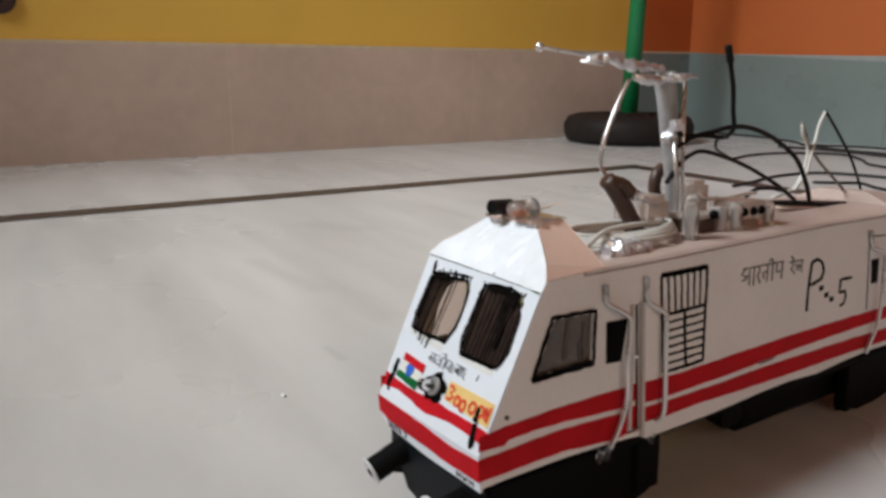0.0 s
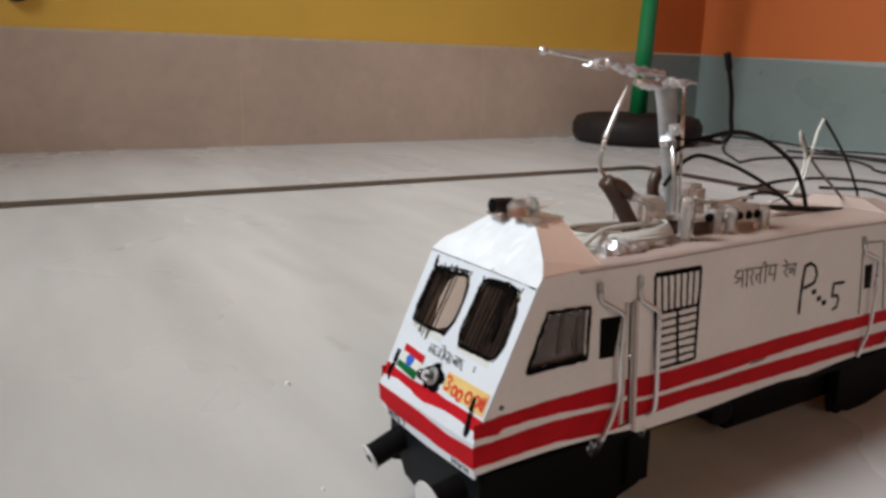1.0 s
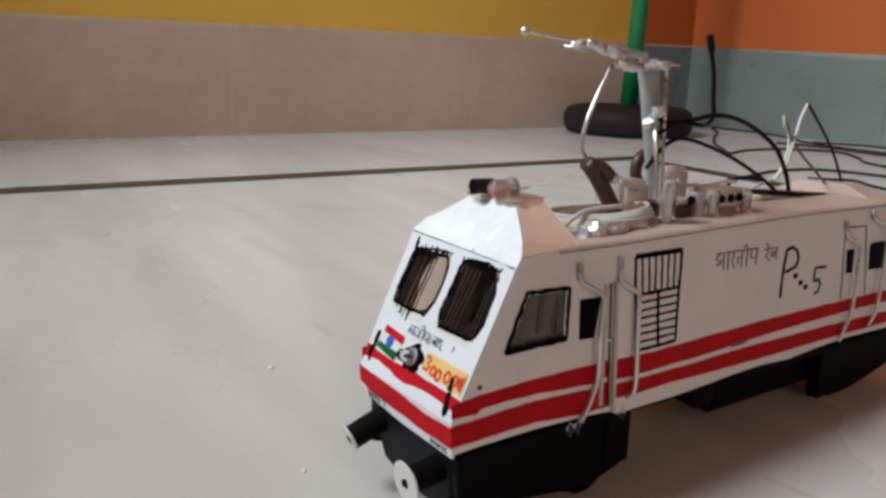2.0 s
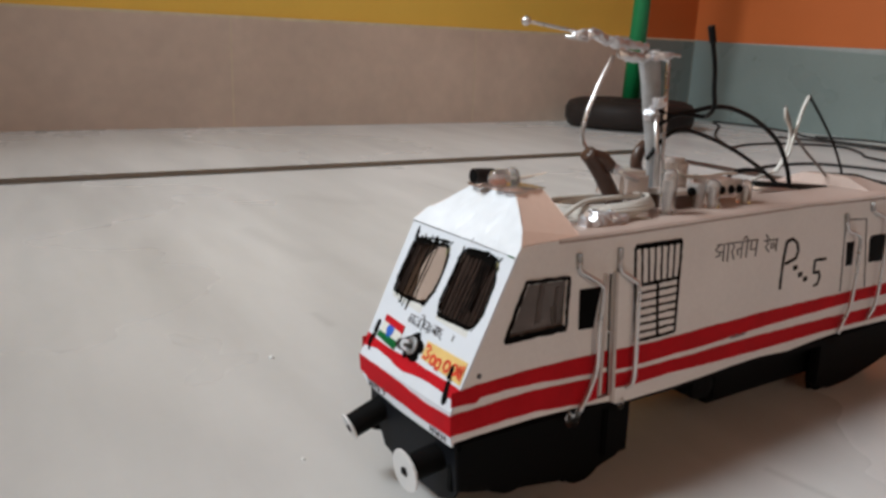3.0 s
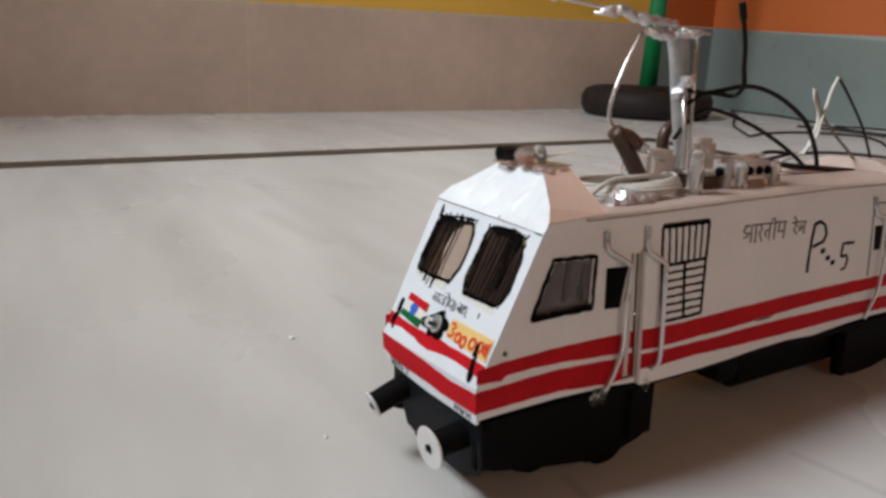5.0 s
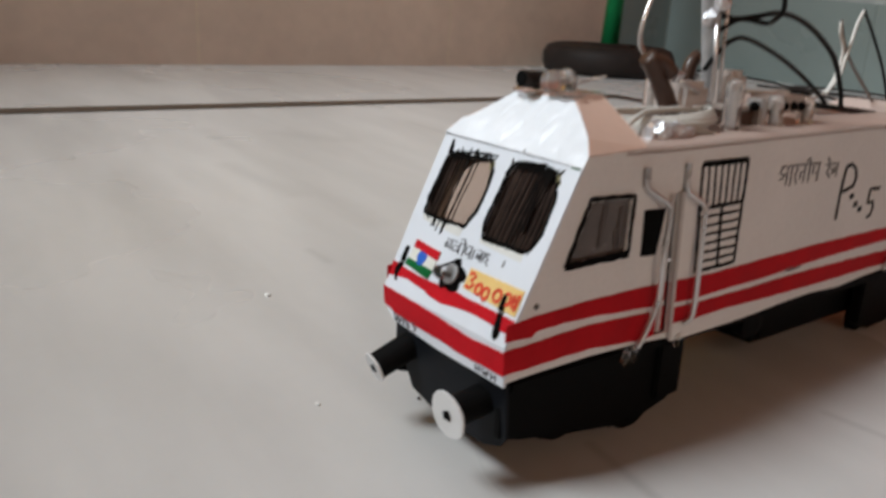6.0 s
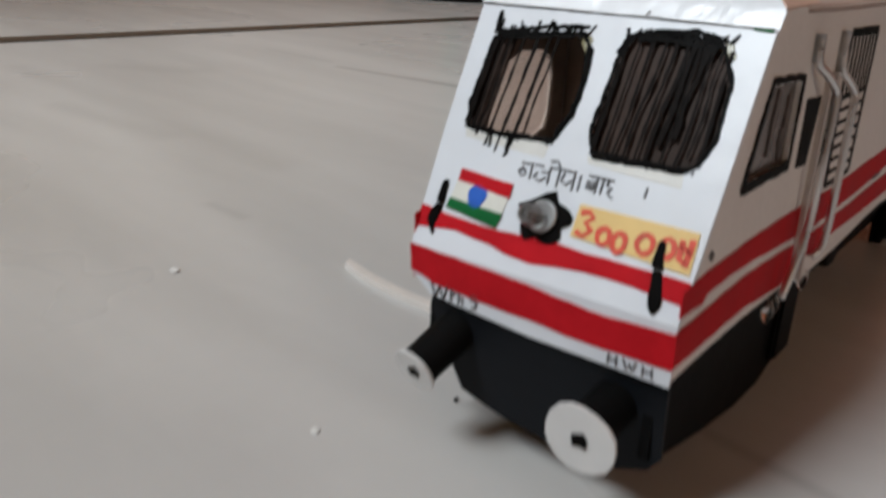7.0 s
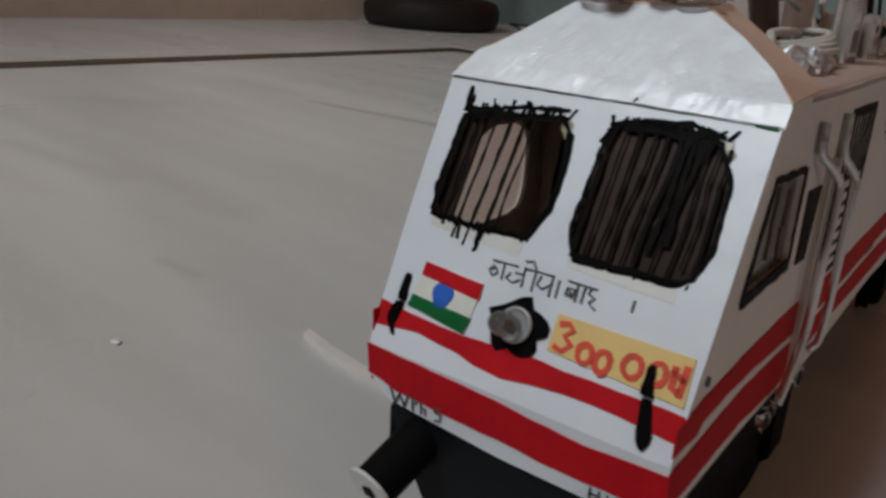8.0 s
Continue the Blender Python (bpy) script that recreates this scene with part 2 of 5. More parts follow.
def lathe(bm, profile, centre=(0, 0, 0), axis="z", sides=32):
    """Spin (radius, height) pairs round an axis; closed at both ends."""
    c = Vector(centre)
    rings = []
    for r, h in profile:
        ring = []
        for k in range(sides):
            a = 2 * math.pi * k / sides
            u, v = r * math.cos(a), r * math.sin(a)
            ring.append(bm.verts.new(c + Vector({"z": (u, v, h), "y": (u, h, v), "x": (h, u, v)}[axis])))
        rings.append(ring)
    for r, s in zip(rings, rings[1:]):
        for k in range(sides):
            bm.faces.new((r[k], r[(k + 1) % sides], s[(k + 1) % sides], s[k]))
    bm.faces.new(rings[0])
    bm.faces.new(rings[-1])
    return bm


def plate(bm, outer, holes, thick, to):
    """A flat sheet with holes: outlines in (a, b), placed by to(a, b, depth)."""
    loops = []
    for line in [outer, *holes]:
        vs = [bm.verts.new(to(a, b, 0.0)) for a, b in line]
        es = [bm.edges.new((vs[i], vs[(i + 1) % len(vs)])) for i in range(len(vs))]
        loops.append((line, vs, es))
    faces = bmesh.ops.triangle_fill(bm, edges=[e for _, _, es in loops for e in es], use_beauty=True)["geom"]
    faces = [f for f in faces if isinstance(f, bmesh.types.BMFace)]
    back = {}
    for line, vs, es in loops:
        for (a, b), v in zip(line, vs):
            back[v] = bm.verts.new(to(a, b, thick))
    for f in faces:
        bm.faces.new([back[v] for v in reversed(f.verts)])
    for line, vs, es in loops:
        for i, v in enumerate(vs):
            w = vs[(i + 1) % len(vs)]
            bm.faces.new((v, w, back[w], back[v]))
    return bm


def ribbon(bm, line, width, to, lift, wobble=0.15, seed=0):
    """A pen stroke: a thin raised band along points (a, b)."""
    rnd = random.Random(seed)
    pts = [Vector(p) for p in line]
    pairs = []
    for i, p in enumerate(pts):
        way = pts[min(i + 1, len(pts) - 1)] - pts[max(i - 1, 0)]
        way = way.normalized() if way.length else Vector((1, 0))
        side = Vector((-way.y, way.x)) * width / 2 * (1 + rnd.uniform(-wobble, wobble))
        pairs.append((p + side, p - side))
    low = [(bm.verts.new(to(a.x, a.y, 0.0)), bm.verts.new(to(b.x, b.y, 0.0))) for a, b in pairs]
    top = [(bm.verts.new(to(a.x, a.y, -lift)), bm.verts.new(to(b.x, b.y, -lift))) for a, b in pairs]
    for i in range(len(pairs) - 1):
        (a, b), (c, d) = top[i], top[i + 1]
        (e, f), (g, h) = low[i], low[i + 1]
        for quad in ((a, b, d, c), (a, c, g, e), (b, f, h, d)):
            bm.faces.new(quad)
    for i in (0, -1):
        bm.faces.new((top[i][0], top[i][1], low[i][1], low[i][0]))
    return bm


def dense(line, step, jitter=0.0, seed=1):
    """The polyline cut into short steps with a slight tremor of the hand."""
    rnd = random.Random(seed)
    out = []
    for a, b in zip(line, line[1:]):
        a, b = Vector(a), Vector(b)
        k = max(1, int((b - a).length / step))
        for i in range(k):
            p = a.lerp(b, i / k)
            out.append((p.x + rnd.uniform(-jitter, jitter), p.y + rnd.uniform(-jitter, jitter)))
    return out + [tuple(line[-1])]


# ---- the room ----
WEST, NORTH, EAST, HEIGHT, SKIRT = -1.524, 1.827, 1.65, 2.9, 0.25
LINE_X, LINE_Y = -0.89, 0.985

bm = bmesh.new()
box(bm, WEST - 0.2, EAST + 0.2, SOUTH - 0.2, NORTH + 0.2, -0.06, 0.0)
floor = tagged(finish("floor", bm, MARBLE), "polished pale grey marble floor with faint veins", "floor", kind="structure")


def wall(name, x0, x1, y0, y1, mat, label):
    b = bmesh.new()
    box(b, x0, x1, y0, y1, 0.0, HEIGHT)
    return tagged(finish(name, b, mat), label, "wall", kind="structure")


wall("wall_west", WEST - 0.2, WEST, SOUTH, 1.585, YELLOW, "ochre yellow painted wall above brown skirting tiles")
wall("wall_west_end", WEST - 0.2, WEST, 1.585, NORTH, ORANGE, "orange painted end of the wall beside the corner")
wall("wall_north", WEST - 0.2, EAST + 0.2, NORTH, NORTH + 0.2, ORANGE, "bright orange painted wall above grey tiles")
# unseen closing wall, its opening cut for the added fill lamp
bm = bmesh.new()
dy0, dy1 = GAP_Y - GAP_W / 2, GAP_Y + GAP_W / 2
plate(bm, [(SOUTH, 0), (dy0, 0), (dy0, GAP_H), (dy1, GAP_H), (dy1, 0), (NORTH, 0), (NORTH, HEIGHT), (SOUTH, HEIGHT)], [], 0.2, lambda a, b, d: Vector((EAST + d, a, b)))
tagged(finish("wall_east", bm, ORANGE), "unseen orange wall with an opening for the added fill lamp", "wall", kind="structure")
bm = bmesh.new()
south = lambda a, b, d: Vector((a, SOUTH - d, b))
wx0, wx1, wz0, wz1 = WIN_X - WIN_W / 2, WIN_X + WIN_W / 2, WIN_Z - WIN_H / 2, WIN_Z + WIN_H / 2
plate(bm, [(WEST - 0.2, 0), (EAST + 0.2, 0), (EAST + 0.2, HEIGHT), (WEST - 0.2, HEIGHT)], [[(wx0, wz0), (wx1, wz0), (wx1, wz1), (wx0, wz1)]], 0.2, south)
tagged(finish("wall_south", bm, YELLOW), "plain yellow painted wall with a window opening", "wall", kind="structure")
bm = bmesh.new()
box(bm, WEST - 0.2, EAST + 0.2, SOUTH - 0.2, NORTH + 0.2, HEIGHT, HEIGHT + 0.1)
tagged(finish("ceiling", bm, CEILING), "plain white painted ceiling", "ceiling", kind="structure")

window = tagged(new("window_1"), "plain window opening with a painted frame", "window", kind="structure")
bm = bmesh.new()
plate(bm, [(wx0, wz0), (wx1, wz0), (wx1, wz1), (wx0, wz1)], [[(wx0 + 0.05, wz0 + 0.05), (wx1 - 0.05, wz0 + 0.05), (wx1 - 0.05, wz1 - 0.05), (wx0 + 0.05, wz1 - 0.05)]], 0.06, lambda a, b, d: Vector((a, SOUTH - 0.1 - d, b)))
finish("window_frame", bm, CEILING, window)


def skirting(name, label, mat, pieces, mortar, mortar_mat):
    """A row of tiles on a wall: (from, to) along it, with recessed joints."""
    base = tagged(new(name), label, "skirting", kind="structure")
    for make in pieces:
        b = bmesh.new()
        box(b, *make, bevel=0.0007)
        finish("tile", b, mat, base)
    b = bmesh.new()
    box(b, *mortar)
    finish("grout", b, mortar_mat, base)
    return base


TILE = 0.655
cuts = [0.983 + TILE * k for k in range(-5, 1)] + [1.585]
rows = []
for a, b_ in zip([SOUTH] + cuts, cuts + [NORTH - 0.012]):
    if 1.58 > a:
        rows.append((WEST, WEST + 0.012, a + 0.0008, b_ - 0.0008, 0.0, SKIRT - 0.006))
west_tiles = skirting("skirting_west", "brown mottled skirting tiles with a thin grout edge on top", BROWN_TILE, rows, (WEST, WEST + 0.0116, SOUTH, NORTH, 0.0, SKIRT), GROUT)
bm = bmesh.new()
box(bm, WEST, WEST + 0.012, 1.5854, NORTH - 0.0124, 0.0, SKIRT - 0.004, bevel=0.0007)
tagged(finish("tile", bm, GREY_TILE, west_tiles), "bluish grey end tile beside the corner")


def edge_line(x):
    """Height of the paint's lower edge along the north wall."""
    return max(SKIRT - 0.053 * (x - WEST), 0.17)


north_tiles = tagged(new("skirting_north"), "bluish grey wall tiles below the orange paint", "skirting", kind="structure")
x = WEST + 0.012
while x < EAST:
    far = min(x + TILE, EAST)
    bm = bmesh.new()
    plate(bm, [(x + 0.0006, 0), (far - 0.0006, 0), (far - 0.0006, edge_line(far)), (x + 0.0006, edge_line(x))], [], 0.012, lambda a, b, d: Vector((a, NORTH - 0.012 + d, b)))
    finish("tile", bm, GREY_TILE, north_tiles)
    x += TILE
bm = bmesh.new()
plate(bm, [(WEST + 0.012, 0), (EAST, 0), (EAST, edge_line(EAST) - 0.004), (WEST + 0.012, edge_line(WEST) - 0.004)], [], 0.0095, lambda a, b, d: Vector((a, NORTH - 0.0095 + d, b)))
finish("grout", bm, GROUT_GREY, north_tiles)

# the dark inlaid border strip, one run along each wall
for name, r in (("border_strip_west", (LINE_X - 0.022, LINE_X + 0.022, SOUTH, LINE_Y + 0.022)), ("border_strip_north", (LINE_X + 0.024, EAST, LINE_Y - 0.02, LINE_Y + 0.022))):
    bm = bmesh.new()
    box(bm, *r, -0.004, 0.0012, bevel=0.0005)
    tagged(finish(name, bm, STRIP), "dark brown stone border strip inlaid in the marble", "border strip", kind="structure")

# a dark outlet on the yellow wall
bm = bmesh.new()
lathe(bm, [(0.030, 0.0), (0.030, 0.008), (0.024, 0.012), (0.012, 0.012), (0.010, 0.006)], (WEST, -0.107, 0.327), "x", 20)
tagged(finish("wall_outlet", bm, SOCKET), "small dark brown round outlet on the yellow wall", "outlet")

# ---- the floor stand ----
stand = tagged(new("floor_stand"), "green metal pole on a round black weighted base", "stand")
stand.location = (-1.320, 1.377, 0)
bm = bmesh.new()
lathe(bm, [(0.150, 0.0), (0.168, 0.006), (0.176, 0.024), (0.176, 0.050), (0.166, 0.068), (0.146, 0.075), (0.120, 0.069), (0.060, 0.066), (0.052, 0.076), (0.034, 0.080)], sides=56)
finish("base", bm, RUBBER, stand, smooth=True)
bm = bmesh.new()
tube(bm, [(0, 0, 0.07), (0.012, 0.004, 0.5), (0.03, 0.01, 1.25)], [0.024, 0.021, 0.02], 20)
finish("pole", bm, GREEN, stand, smooth=True)

FLOOR_CABLE = material("dusty_black_cable", (0.028, 0.025, 0.023), 0.6, 0, 0.3, 40, 0.05, 500, 0.2)


def floor_cable(points, r, label, mat=FLOOR_CABLE, name="cable"):
    b = bmesh.new()
    tube(b, smooth_line(points, 8), r, 8)
    return tagged(finish(name, b, mat, smooth=True), label, "cable", group="loose cables")


C = 0.0028
floor_cable([(-0.60, 0.93, C), (-0.615, 1.0, C), (-0.64, 1.09, C), (-0.64, 1.19, C), (-0.60, 1.24, C), (-0.50, 1.27, C), (-0.30, 1.30, C)], C, "black cable lying loose on the marble floor")
floor_cable([(-0.56, 1.09, C), (-0.535, 1.12, C), (-0.51, 1.15, C), (-0.457, 1.12, C), (-0.36, 1.10, C), (-0.24, 1.13, C), (-0.10, 1.11, C), (0.12, 1.14, C)], C, "black cable lying loose on the marble floor")
floor_cable([(-0.87, 1.26, C), (-1.03, 1.40, C), (-1.16, 1.55, C), (-1.26, 1.68, C), (-1.37, 1.785, C), (-1.28, 1.80, C), (-1.2, 1.80, C), (-1.06, 1.75, C), (-0.98, 1.69, C), (-0.80, 1.66, C), (-0.5, 1.70, C), (-0.2, 1.68, C)], C, "black cable in a loose loop beside the tiled wall")
floor_cable([(-0.87, 1.26, C), (-0.90, 1.36, C), (-0.89, 1.47, C), (-0.81, 1.56, C), (-0.72, 1.50, C), (-0.64, 1.42, C), (-0.45, 1.40, C), (-0.15, 1.44, C)], C, "black cable in a loose loop beside the tiled wall")
rnd = random.Random(4)
for k in range(2):
    y0 = 1.62 + 0.08 * k
    pts = [(-1.0 + 0.05 * k + 0.16 * i, y0 + rnd.uniform(-0.04, 0.04), C + 0.004 * (k % 2) + 0.004 * (i % 2)) for i in range(9)]
    floor_cable(pts, C, "black cable in a tangle along the foot of the tiled wall")

# a sliver of wood and crumbs on the floor
bm = bmesh.new()
plate(bm, [(-0.1345, 0.0545), (-0.1325, 0.0505), (-0.118, 0.0478), (-0.098, 0.0468), (-0.072, 0.0492), (-0.072, 0.0535), (-0.100, 0.0512), (-0.118, 0.0520)], [], 0.0025, lambda a, b, d: Vector((a, b, 0.0026 - d)))
tagged(finish("wood_sliver", bm, STICK), "thin pale splinter of wood lying on the floor", "wood sliver")
for cx, cy, r in ((-0.173, -0.004, 0.0020), (-0.050, -0.027, 0.0013)):
    bm = bmesh.new()
    bmesh.ops.create_icosphere(bm, subdivisions=1, radius=r)
    bmesh.ops.scale(bm, vec=(1.3, 0.9, 0.4), verts=bm.verts)
    bmesh.ops.translate(bm, vec=(cx, cy, 0.36 * r), verts=bm.verts)
    tagged(finish("paper_crumb", bm, CEILING), "tiny white crumb of paper on the floor", "crumb", group="crumbs")
bm = bmesh.new()
bmesh.ops.create_icosphere(bm, subdivisions=1, radius=0.0009)
bmesh.ops.translate(bm, vec=(-0.034, 0.013, 0.0008), verts=bm.verts)
tagged(finish("grit_crumb", bm, RUBBER), "tiny dark crumb of grit on the floor", "crumb", group="crumbs")

# ---- the model locomotive: all numbers in units of 8.13 cm, the front at y = 0 ----
U = 0.0813
LOCO = tagged(new("model_locomotive"), "handmade white card model locomotive with red bands on the marble floor", "model train")
LOCO.matrix_world = pose(-0.0003, -0.0005, 0.0006, -1.308, -2.06, 3.77)
HALF, END = 0.45, 4.43
BACK = Vector((0, 0.4279, 0.9038))
OUT = Vector((0, -0.9038, 0.4279))


def part(name, bm, mat, parent=None, label="", smooth=False):
    ob = finish(name, bm, mat, parent or LOCO, U, smooth)
    return tagged(ob, label)


def face(a, b, d):
    """On the raked front: a across, b up the slope from the crease, d into the cab."""
    return Vector((a, -0.015, 0.675)) + BACK * b - OUT * d


def nose(a, b, d):
    """On the upright strip under the crease: a across, b height."""
    return Vector((a, -0.015 + (0.675 - b) * 0.086 + d, b))


def flank(a, b, d):
    """On the side that shows: a along, b height, d inwards."""
    return Vector((HALF - d, a, b))


def far_flank(a, b, d):
    return Vector((-HALF + d, a, b))


THICK = 0.014
side_line = [(0.0, 0.512), (-0.015, 0.675), (0.333, 1.41), (0.36, 1.438), (0.8, 1.442), (1.7, 1.466), (2.6, 1.490), (3.7, 1.495), (4.05, 1.475), (4.08, 1.45), (4.43, 0.675), (4.415, 0.51), (3.46, 0.530), (3.09, 0.519), (2.75, 0.496), (2.43, 0.511), (2.13, 0.503), (1.85, 0.487), (1.6, 0.478), (1.1, 0.474), (1.07, 0.500), (0.86, 0.516), (0.50, 0.526), (0.15, 0.520)]
side_window = [(0.312, 0.982), (0.418, 1.238), (0.672, 1.234), (0.668, 0.988)]
far_window = [(0.31, 0.955), (0.36, 1.13), (0.42, 1.22), (0.50, 1.255), (0.64, 1.255), (0.70, 1.225), (0.72, 1.16), (0.715, 1.03), (0.69, 0.965), (0.63, 0.945), (0.36, 0.94)]
rear_window = [(3.640, 1.02), (3.615, 1.198), (3.80, 1.205), (3.82, 1.02)]
recess = [(0.955, 0.53), (0.94, 1.225), (1.0, 1.235), (1.05, 0.535)]

bm = bmesh.new()
plate(bm, side_line, [side_window, recess], THICK, flank)
part("side_panel", bm, CARD, label="white card side with drawn windows and vents")
bm = bmesh.new()
plate(bm, [(-0.006, 0.585), *side_line[1:-1], (0.09, 0.519)], [far_window, rear_window], THICK, far_flank)
part("side_panel", bm, CARD)

w1 = [(-0.385, 0.700), (-0.30, 0.722), (-0.075, 0.735), (-0.030, 0.690), (-0.021, 0.630), (-0.025, 0.491), (-0.066, 0.405), (-0.20, 0.395), (-0.375, 0.405), (-0.400, 0.490)]
w2 = [(0.085, 0.745), (0.254, 0.757), (0.345, 0.730), (0.395, 0.635), (0.398, 0.475), (0.375, 0.410), (0.333, 0.385), (0.080, 0.382), (0.045, 0.452), (0.058, 0.672)]
bm = bmesh.new()
plate(bm, [(-0.452, 0.0), (0.452, 0.0), (0.458, 0.4), (0.462, 0.795), (-0.472, 0.822), (-0.468, 0.4)], [w1, w2], THICK, face)
part("front_panel", bm, GLOSSY, label="raked glossy white card front with two cut windows")
bm = bmesh.new()
plate(bm, [(-0.452, 0.675), (-0.455, 0.575), (-0.378, 0.512), (0.0, 0.490), (0.25, 0.492), (0.445, 0.492), (0.452, 0.55), (0.452, 0.675)], [], THICK, nose)
part("nose_strip", bm, GLOSSY, label="upright white card strip below the front")
# the other end, out of sight, closed with card
bm = bmesh.new()
plate(bm, [(-0.45, 0.5), (0.45, 0.5), (0.45, 0.675), (-0.45, 0.675)], [], THICK, lambda a, b, d: Vector((a, 4.415 - d, b)))
part("rear_strip", bm, CARD)
bm = bmesh.new()
plate(bm, [(-0.45, 0.675), (0.45, 0.675), (0.45, 1.45), (-0.45, 1.45)], [], THICK, lambda a, b, d: Vector((a, 4.43 - (b - 0.675) * 0.45 - d, b)))
part("rear_panel", bm, CARD)

# roof: a slightly domed deck
bm = bmesh.new()
ys = [0.60 + k * (4.0 - 0.60) / 24 for k in range(25)]
xs = [-0.4502, -0.447, -0.435, -0.40, -0.30, -0.15, 0, 0.15, 0.30, 0.40, 0.435, 0.447, 0.4502]
crown = [-0.004, 0.004, 0.010, 0.021, 0.030, 0.034, 0.035, 0.034, 0.030, 0.021, 0.010, 0.004, -0.004]


def edge_height(y):
    return 1.442 + (0.048 * min(max((y - 0.8) / 1.9, 0), 1))


grid = [[bm.verts.new((x, y, edge_height(y) + c + 0.003 * noise.noise((x * 4, y * 3, 0)))) for x, c in zip(xs, crown)] for y in ys]
for r, s in zip(grid, grid[1:]):
    for k in range(len(xs) - 1):
        bm.faces.new((r[k], r[k + 1], s[k + 1], s[k]))
skin = bmesh.ops.extrude_face_region(bm, geom=bm.faces[:])["geom"]
bmesh.ops.translate(bm, vec=(0, 0, -0.014), verts=[v for v in skin if isinstance(v, bmesh.types.BMVert)])
part("roof", bm, ROOF, label="pale pinkish card roof deck", smooth=True)


def hood(front, name, mat, side_mat, label):
    """The sloped cab roof: a front slope and two flanks. front(p) turns it to either end."""
    top = thick = 0.014
    a = [(-0.476, 0.333, 1.412), (0.468, 0.320, 1.386), (0.470, 0.345, 1.430), (0.400, 0.405, 1.500), (0.30, 0.465, 1.568), (0.175, 0.536, 1.632), (-0.205, 0.536, 1.632), (-0.36, 0.430, 1.520), (-0.43, 0.395, 1.485)]
    b = bmesh.new()
    left, right = [a[0], a[8], a[7], a[6]], [a[1], a[2], a[3], a[4], a[5]]

    def along(line, f):
        """The point of an edge line at the slope's share f of its height."""
        z = line[0][2] + (line[-1][2] - line[0][2]) * f
        for p, q in zip(line, line[1:]):
            if z <= q[2] + 1e-6:
                return Vector(p).lerp(Vector(q), (z - p[2]) / (q[2] - p[2]))
        return Vector(line[-1])

    rows, cols = 26, 46
    sheet = []
    for i in range(rows + 1):
        l, r = along(left, i / rows), along(right, i / rows)
        line = []
        for k in range(cols + 1):
            p = l.lerp(r, k / cols)
            inner = min(1, 6 * k / cols, 6 * (cols - k) / cols, 4 * i / rows + 0.25, 4 * (rows - i) / rows + 0.25)
            crease = 0.0115 * (noise.noise((p.x * 5 + p.z * 3, p.z * 4, 2)) + 0.55 * abs(noise.noise((p.x * 13, p.z * 9 - p.x * 6, 7))) + 0.25 * noise.noise((p.x * 34, p.z * 22, 4)))
            line.append(front(p + Vector((0, -0.66, 0.75)) * (0.004 + inner * crease)))
        sheet.append([b.verts.new(q) for q in line])
    for r, s in zip(sheet, sheet[1:]):
        for k in range(cols):
            b.faces.new((r[k], r[k + 1], s[k + 1], s[k]))
    skin = bmesh.ops.extrude_face_region(b, geom=b.faces[:])["geom"]
    bmesh.ops.translate(b, vec=(0, 0, -0.006), verts=[v for v in skin if isinstance(v, bmesh.types.BMVert)])
    part(name, b, mat, label=label)
    for s in (1, -1):
        b = bmesh.new()
        q = [(0.458, 0.350, 1.430), (0.395, 0.400, 1.488), (0.172, 0.540, 1.628), (0.165, 0.715, 1.640), (0.43, 0.745, 1.442)]
        low = [b.verts.new(front(Vector((s * x, y, z)))) for x, y, z in q]
        up = [b.verts.new(front(Vector((s * (x + 0.010), y, z + 0.010)))) for x, y, z in q]
        b.faces.new(up), b.faces.new(low[::-1])
        for i in range(len(q)):
            j = (i + 1) % len(q)
            b.faces.new((low[i], low[j], up[j], up[i]))
        bmesh.ops.triangulate(b, faces=[f for f in b.faces if len(f.verts) > 4])
        part("hood_flank", b, side_mat)
    b = bmesh.new()
    q = [(-0.20, 0.533, 1.632), (0.172, 0.533, 1.632), (0.165, 0.72, 1.642), (-0.19, 0.72, 1.642)]
    r = [(-0.19, 0.72, 1.642), (0.165, 0.72, 1.642), (0.43, 0.75, 1.445), (-0.45, 0.75, 1.445)]
    for quad in (q, r):
        low = [b.verts.new(front(Vector(p))) for p in quad]
        up = [b.verts.new(front(Vector(p) + Vector((0, 0.006, 0.010)))) for p in quad]
        b.faces.new(up), b.faces.new(low[::-1])
        for i in range(4):
            j = (i + 1) % 4
            b.faces.new((low[i], low[j], up[j], up[i]))
    part("hood_top", b, side_mat)


hood(lambda p: p, "hood", HOOD, HOOD_SIDE, "crumpled glossy white cab roof slope")
hood(lambda p: Vector((p.x, END - p.y, 1.47 + (p.z - 1.44) * 0.6)), "rear_hood", ROOF, ROOF, "")

# ---- bands of red paint ----
LIFT = 0.004


def band(name, top, bottom, to, label="", parent=None, mat=RED, lift=LIFT):
    b = bmesh.new()
    line = dense(top, 0.05, 0.0018, 3) + dense(bottom[::-1], 0.05, 0.0018, 4)
    plate(b, line, [], lift, lambda p, q, d: to(p, q, -d))
    return part(name, b, mat, parent, label)


